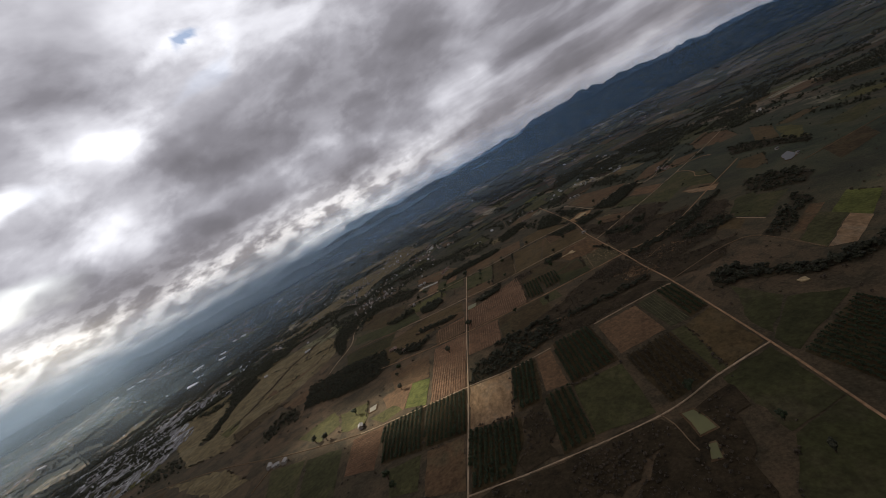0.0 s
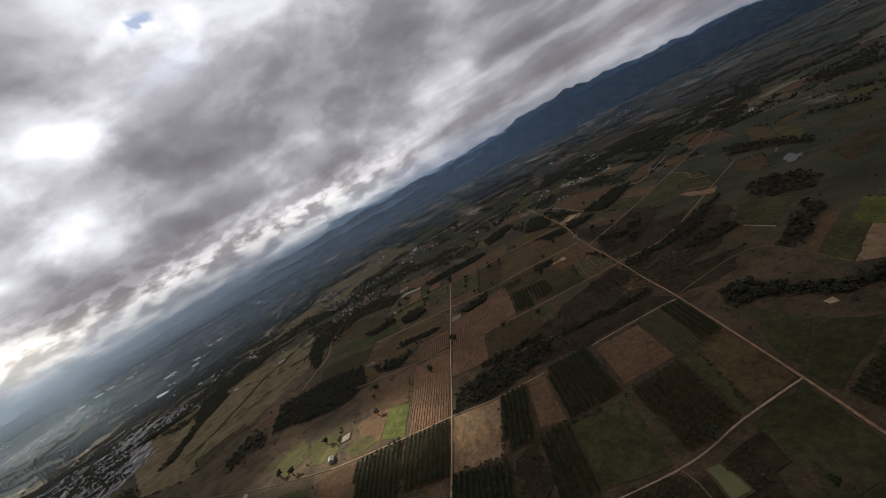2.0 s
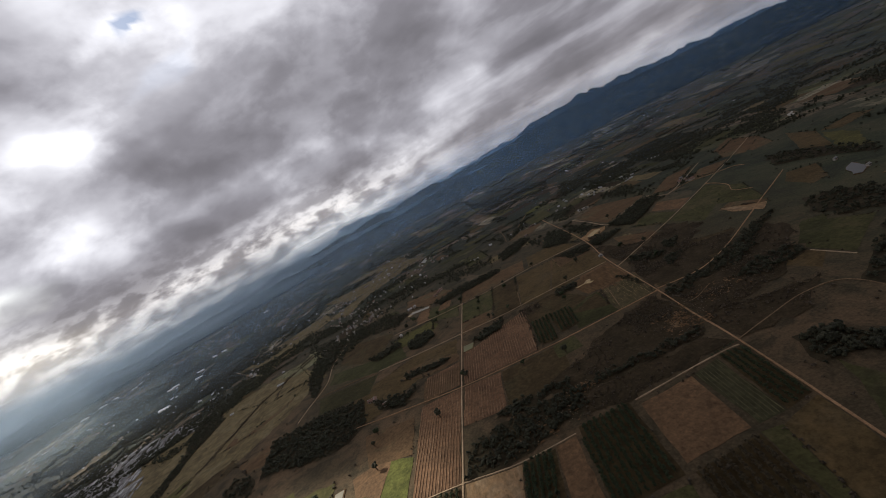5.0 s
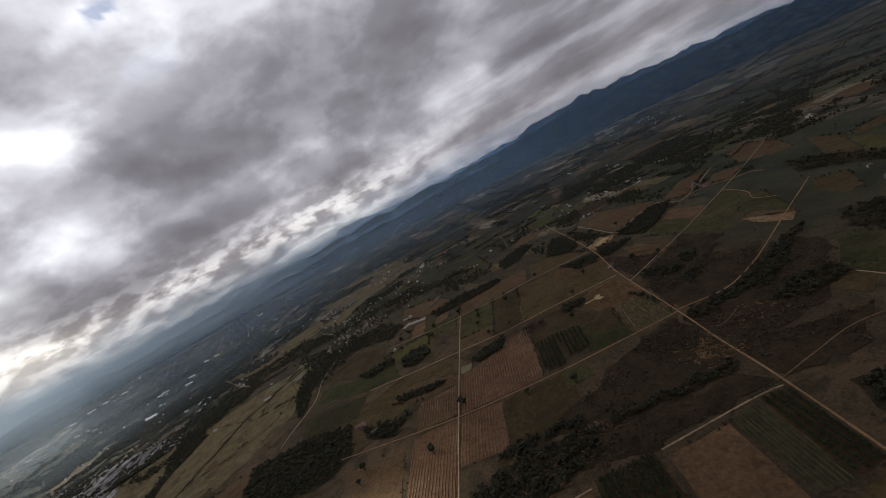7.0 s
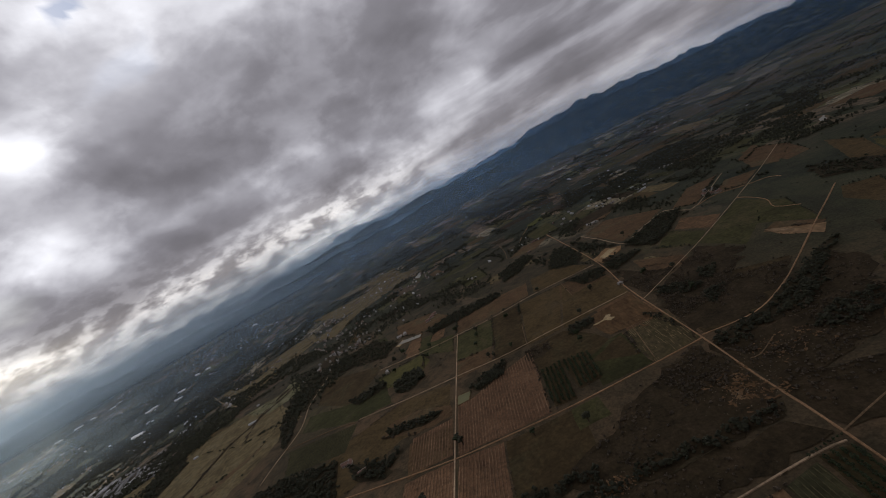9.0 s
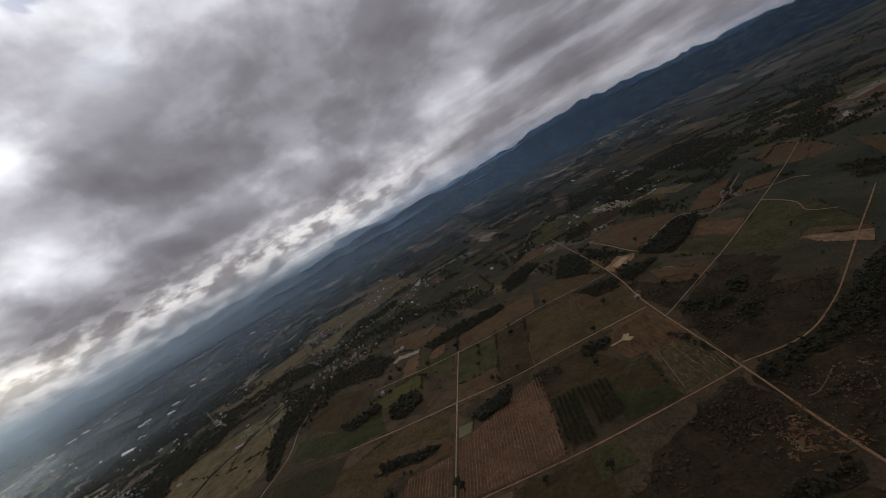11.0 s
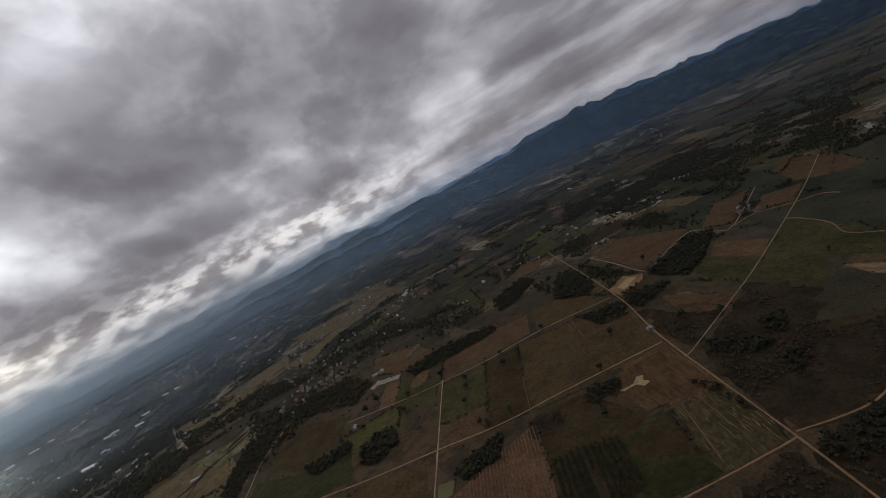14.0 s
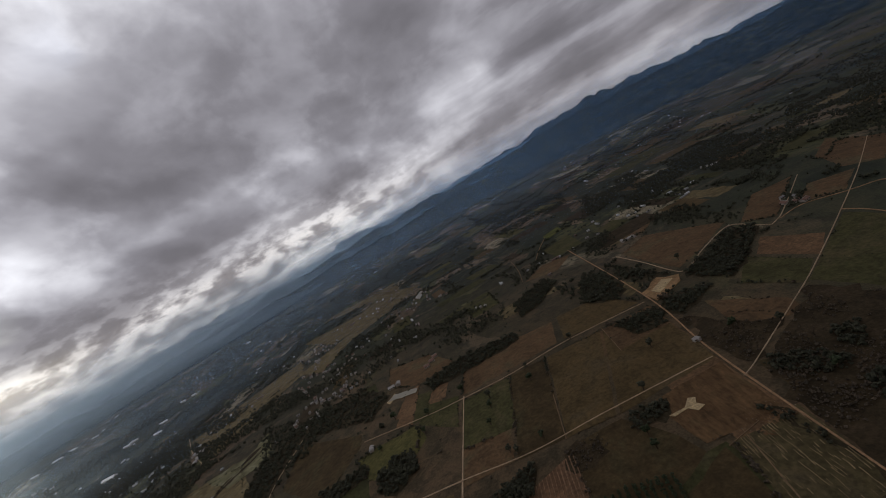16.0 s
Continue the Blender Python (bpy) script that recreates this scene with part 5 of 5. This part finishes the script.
field("straw_sunlit", 1, (1544, 2022), (1605, 2016), (1577, 1974), (1521, 1978))
field("straw_sunlit", 1, (1611, 1997), (1641, 1979), (1619, 1949), (1580, 1958))
field("straw_sunlit", 1, (1653, 1972), (1679, 1941), (1640, 1923))
field("straw_sunlit", 1, (852, 2306), (938, 2368), (907, 2251), (825, 2191))
field("meadow", 1, (960, 2369), (1028, 2408), (991, 2274), (915, 2231))
field("straw_sunlit", 1, (1047, 2419), (1113, 2445), (1072, 2331), (1002, 2305))
field("umber", 1, (610, 970), (635, 896), (589, 806), (553, 808))
field("olive", 1, (599, 730), (585, 665), (523, 589), (513, 616))
field("mossy", 1, (620, 815), (609, 749), (536, 651), (535, 700))
field("peat", 1, (478, 526), (542, 530), (509, 482), (441, 467))
field("umber", 1, (570, 919), (611, 940), (625, 890), (548, 819), (532, 855))
field("mossy", 1, (456, 642), (482, 625), (444, 574), (424, 573), (429, 616))
field("peat", 1, (387, 679), (400, 655), (383, 627), (369, 658))
field("umber", 1, (246, 715), (275, 669), (263, 657), (240, 693))
field("umber", 1, (308, 908), (360, 915), (354, 866), (298, 846))
field("mossy", 1, (-482, 859), (-524, 955), (-420, 925), (-402, 890), (-396, 808))
field("umber", 1, (-358, 610), (-317, 626), (-290, 579), (-329, 578))
field("olive", 1, (-485, 637), (-460, 660), (-447, 628), (-456, 606))
field("mossy", 1, (-501, 862), (-428, 821), (-428, 779), (-489, 813))
field("umber", 1, (-380, 800), (-318, 810), (-330, 740), (-372, 700), (-425, 690), (-420, 750))
field("peat", 1, (-440, 600), (-380, 640), (-362, 618), (-415, 560))
orchard(4.6, 3.6, 2.3, 1, (38, 383), (78, 382), (73, 310), (30, 309))
orchard(5.0, 4.0, 2.0, 1, (78, 309), (120, 312), (112, 248), (75, 242))
orchard(5.0, 4.0, 2.3, 1, (7, 312), (27, 309), (21, 243), (-2, 243))
orchard(4.6, 4.0, 2.1, 1, (151, 383), (168, 381), (161, 321), (143, 318))
orchard(4.3, 4.2, 2.1, 1, (158, 230), (222, 255), (224, 219), (164, 172), (160, 206))
orchard(4.6, 4.0, 2.5, 1, (-152, 390), (-105, 392), (-108, 323), (-150, 332))
orchard(4.4, 4.0, 2.2, 1, (-102, 388), (-59, 382), (-66, 315), (-106, 323))
orchard(4.4, 3.8, 2.5, 1, (-63, 315), (-19, 300), (-23, 275), (-38, 246), (-70, 250))
orchard(4.6, 4.0, 2.6, 1, (-9, 375), (16, 374), (3, 307), (-19, 308))
orchard(4.4, 3.8, 2.1, 1, (59, 580), (81, 580), (72, 515), (53, 519))
orchard(4.6, 4.0, 2.2, 1, (82, 579), (107, 573), (100, 526), (79, 525))
wood(7, 3.4, (-308, 628), (-256, 632), (-172, 609), (-160, 545), (-188, 522), (-237, 527), (-276, 546), (-298, 545))
wood(9, 3.2, (-315, 563), (-346, 579), (-359, 526), (-338, 503), (-326, 528), (-298, 524))
wood(7, 3.2, (-49, 416), (0, 431), (61, 426), (51, 398), (-8, 381), (-53, 386))
wood(6.5, 4, (193, 367), (215, 358), (225, 329), (249, 302), (284, 301), (313, 301), (294, 286), (266, 286), (234, 294), (210, 326), (184, 336))
wood(9, 3, (-16, 298), (6, 308), (-4, 245), (-30, 244))
wood(8, 3, (-4, 237), (62, 233), (65, 223), (15, 196), (-48, 225), (-65, 242))
wood(9, 3, (66, 225), (110, 234), (86, 185), (74, 158), (18, 190))
wood(8, 3.0, (106, 482), (171, 508), (176, 503), (174, 442), (162, 412), (103, 416), (51, 422), (24, 440))
wood(10, 2.6, (49, 417), (100, 412), (158, 410), (169, 391), (86, 382), (47, 392))
wood(8, 3.0, (180, 500), (226, 487), (328, 535), (331, 508), (259, 437), (216, 432), (179, 433), (180, 449))
wood(7, 3.4, (176, 593), (183, 542), (186, 518), (183, 571))
wood(8, 3.0, (185, 437), (233, 420), (268, 416), (227, 384), (176, 389), (176, 412))
wood(6, 3.4, (-155, 591), (-112, 568), (-93, 573), (-110, 540), (-147, 565))
wood(6, 3.2, (-117, 620), (-49, 603), (-53, 594), (-108, 601))
wood(6, 3.4, (-14, 617), (34, 641), (22, 608), (-7, 605))
wood(6, 3.6, (-112, 726), (-72, 730), (-68, 706), (-89, 682), (-107, 696))
wood(6, 3.4, (-182, 744), (-127, 752), (-124, 735), (-164, 719))
wood(6, 3.4, (165, 764), (212, 760), (203, 721), (174, 727))
wood(6.5, 3.4, (192, 925), (230, 917), (221, 843), (198, 815), (165, 850))
wood(7, 3.4, (98, 973), (163, 1018), (172, 972), (133, 925), (92, 908))
wood(7, 3.4, (-62, 866), (-18, 887), (74, 874), (76, 849), (-6, 837), (-50, 840))
wood(6, 3.4, (225, 764), (269, 749), (261, 742), (220, 720), (206, 739))
wood(6.5, 3.6, (267, 790), (365, 847), (380, 814), (320, 762), (286, 738))
wood(8, 3.0, (219, 714), (240, 664), (257, 651), (205, 625), (203, 650), (210, 718))
wood(8, 3.0, (212, 617), (299, 672), (316, 617), (178, 509), (186, 530), (195, 575))
wood(8, 3.0, (57, 632), (85, 631), (85, 612), (57, 608))
wood(6.5, 3.2, (245, 921), (253, 864), (264, 808), (247, 827), (228, 879))
wood(7, 3.2, (262, 1052), (310, 1072), (279, 987), (252, 983))
wood(7, 3.4, (110, 633), (142, 632), (136, 617), (109, 616))
wood(6, 3.4, (-100, 717), (-98, 740), (-71, 731), (-66, 701), (-82, 689))
wood(7, 3.2, (8, 624), (32, 626), (17, 607), (2, 617))
wood(9, 3.2, (-299, 924), (-252, 959), (-174, 970), (-115, 892), (-135, 845), (-233, 896), (-271, 875), (-263, 796), (-302, 813))
wood(10, 3.2, (-296, 1102), (-235, 1302), (-145, 1336), (-52, 1030), (-129, 1027), (-195, 973))
wood(10, 3.2, (-74, 1063), (-15, 1103), (97, 1011), (81, 940), (-5, 938))
wood(8, 3.4, (455, 1538), (594, 1525), (585, 1250), (471, 1085), (380, 1128), (346, 1244))
wood(9, 3.4, (368, 1028), (419, 1024), (413, 948), (370, 939))
wood(8, 3.4, (665, 1075), (992, 1403), (1029, 1223), (872, 1056), (635, 869), (666, 1013))
wood(8, 3.4, (651, 1445), (793, 1479), (752, 1194), (631, 1029), (548, 1017), (589, 1277))
wood(10, 3.2, (209, 2266), (338, 2061), (489, 1828), (418, 1585), (214, 1533), (178, 1895))
wood(10, 3.4, (-713, 1354), (-581, 1330), (-514, 1233), (-544, 1159))
wood(9, 3.4, (-684, 1003), (-623, 1059), (-514, 1015), (-478, 958), (-537, 939), (-549, 831), (-595, 793), (-666, 840))
wood(9, 3.4, (-590, 1161), (-455, 1229), (-290, 1104), (-200, 919), (-234, 857), (-263, 805), (-294, 855), (-396, 1067), (-525, 1064))
wood(9, 3.4, (-1485, 1344), (-1365, 1534), (-946, 1453), (-581, 1164), (-720, 1134), (-1054, 1210), (-1207, 1111))
wood(5.5, 3.4, (206, 614), (216, 621), (235, 607), (244, 589), (235, 580), (218, 590))
wood(5.5, 3.4, (257, 612), (272, 617), (273, 607), (256, 587), (250, 598))
wood(5.5, 3.4, (237, 571), (253, 569), (223, 545), (224, 556))
wood(8, 3.0, (207, 610), (248, 582), (309, 557), (264, 524), (221, 510), (193, 519))
wood(7, 3.0, (101, 474), (125, 485), (149, 476), (167, 456), (143, 435), (117, 443), (98, 464))
wood(6, 3.2, (-18, 438), (2, 447), (38, 444), (57, 438), (55, 432), (34, 435), (3, 433))
wood(7, 3.2, (53, 420), (74, 428), (134, 424), (171, 424), (165, 415), (122, 414), (72, 418))
wood(6.5, 3.2, (219, 509), (257, 517), (305, 539), (362, 562), (278, 497), (254, 488), (223, 490))
wood(9, 3.4, (355, 440), (351, 416), (291, 377), (272, 369), (267, 386))
wood(9, 3.4, (389, 549), (423, 514), (411, 472), (382, 454), (356, 483), (357, 513))
wood(10, 3.4, (757, 813), (896, 801), (1071, 948), (1027, 995), (911, 952))
wood(10, 3.4, (518, 742), (535, 696), (531, 598), (510, 573), (500, 645), (483, 690))
wood(7, 3.2, (236, 470), (268, 478), (300, 470), (290, 452), (262, 447), (240, 452))
wood(6.5, 3.2, (186, 504), (222, 508), (226, 498), (206, 486), (186, 488))
wood(8, 3.2, (-628, 962), (-578, 998), (-503, 923), (-525, 889))
wood(8, 3.2, (-604, 1077), (-533, 1078), (-468, 998), (-545, 1007))
wood(7.5, 3.2, (-282, 717), (-314, 808), (-326, 904), (-290, 912), (-280, 806), (-266, 705))
wood(8, 3.2, (-530, 640), (-535, 745), (-600, 900), (-560, 930), (-510, 850), (-518, 748), (-500, 640))
wood(6, 2.6, (-466, 630), (-449, 681), (-433, 758), (-422, 830), (-347, 955), (-341, 953), (-415, 828), (-427, 757), (-443, 680), (-461, 629))
wood(6, 2.6, (-385, 808), (-393, 896), (-361, 968), (-354, 966), (-386, 894), (-379, 808))
trees(0.9, (148.0, 385.0), (150.6, 385.2), (153.2, 385.5), (155.9, 385.8), (158.5, 386.0), (161.1, 386.2), (163.8, 386.5), (166.4, 386.8), (169.0, 387.0))
trees(3.4, (-75, 320), (-70, 487), (-139, 308), (-132, 293), (-140, 510), (-135, 453), (-142, 492), (-228, 426), (-244, 433), (-195, 449), (111, 167), (110, 194), (90, 242))
trees(3.2, (-69, 484), (65, 774), (-35, 540), (-32, 532), (-37, 538), (-131, 559), (170, 698), (48, 658), (27, 499), (68, 484))
trees(3.6, (290, 834), (62, 745), (-12, 796), (17, 754), (15, 736), (10, 709), (19, 661), (113, 609), (111, 595), (227, 668), (-55, 785), (-100, 817), (123, 784), (135, 652))
trees(3.2, (-112, 763), (-140, 737), (-59, 754), (-67, 762), (25, 655), (-232, 847), (251, 648), (231, 586), (-380, 998), (-480, 1132))
house(8, 5, 1, -305, 434)
house(8, 5, 1, -294, 429)
house(8, 5, 1, -283, 427)
house(7, 5, 1, -183, 415)
house(26, 8, 1, -556, 1088)
house(9, 6, 1, -113, 909)
house(9, 6, 1, -103, 911)
house(4, 3, 2, 487, 605)
house(4, 3, 2, 465, 548)
house(9, 6, 0, 433, 833)
house(9, 6, 0, 438, 825)
house(9, 6, 0, 442, 816)
house(4, 3, 1, 198, 676)
house(4, 3, 1, 200, 675)
house(6, 4, 1, 578, 1179)
house(6, 4, 1, 584, 1172)
house(6, 4, 1, 587, 1159)
house(6, 4, 1, 594, 1159)
house(8, 5, 1, 300, 993)
house(8, 5, 1, 308, 990)
house(8, 5, 1, 316, 988)
house(5, 4, 1, 44, 1048)
house(5, 4, 1, 59, 1038)
house(5, 4, 1, 51, 1042)
house(8, 6, 0, -56, 916)
house(8, 6, 0, -48, 927)
house(8, 6, 0, -43, 938)
house(8, 5, 0, -159, 594)
house(8, 5, 0, -154, 592)
house(8, 5, 0, -135, 566)
house(5, 4, 2, 446, 851)
house(5, 4, 2, 451, 837)
house(8, 5, 1, -126, 776)
house(11, 7, 1, -588, 1133)
house(11, 7, 1, -572, 1129)
house(11, 7, 1, -562, 1128)
shed(70, 26, -1079, 1443)
shed(60, 16, -1656, 1954)
shed(50, 14, -1055, 1631)
shed(60, 14, -1689, 1912)
shed(45, 12, -1210, 1680)
shed(45, 12, -1198, 1698)
shed(45, 12, -1103, 1729)
shed(50, 12, -1711, 1834)
shed(60, 12, -1570, 1311)
shed(40, 10, -1071, 1881)
shed(40, 10, -1116, 1873)
shed(44, 10, -1033, 2324)
shed(40, 10, -1740, 2609)
shed(40, 10, -1744, 2902)
shed(40, 10, -1586, 1985)
village(45, (-329, 948), (-286, 1068), (-255, 1255), (-187, 1193), (-178, 995), (-259, 918))
village(22, (-475, 1462), (-398, 1552), (-324, 1443), (-363, 1312))
village(16, (-382, 1213), (-366, 1426), (-278, 1193), (-311, 1042))
village(12, (-409, 1244), (-301, 1206), (-215, 846), (-282, 908))
village(14, (-176, 1480), (-16, 1400), (7, 1246), (-109, 1271))
village(24, (-1852, 1834), (-1705, 1931), (-1418, 1943), (-1209, 1780), (-1351, 1588), (-1434, 1467))
village(14, (-1459, 2184), (-1117, 2245), (-907, 1969), (-1161, 1827))
village(10, (1002, 2481), (1161, 2529), (1067, 2263), (891, 2156))
village(10, (1071, 2198), (1182, 2162), (1057, 1909), (951, 1925))
tunnels(330, (-941, 807), (-1066, 1043), (-772, 893), (-709, 884), (-608, 740), (-610, 656), (-651, 599))
tunnels(160, (-1047, 1097), (-799, 1017), (-669, 1000), (-589, 908), (-661, 881), (-759, 880))

far_fields()
hedges()
fence()
stones((161, 442, 14, 90), (207, 462, 16, 110), (60, 422, 12, 70), (27, 404, 16, 80), (176, 577, 10, 40), (231, 790, 10, 30))
far_roofs()
scattered()
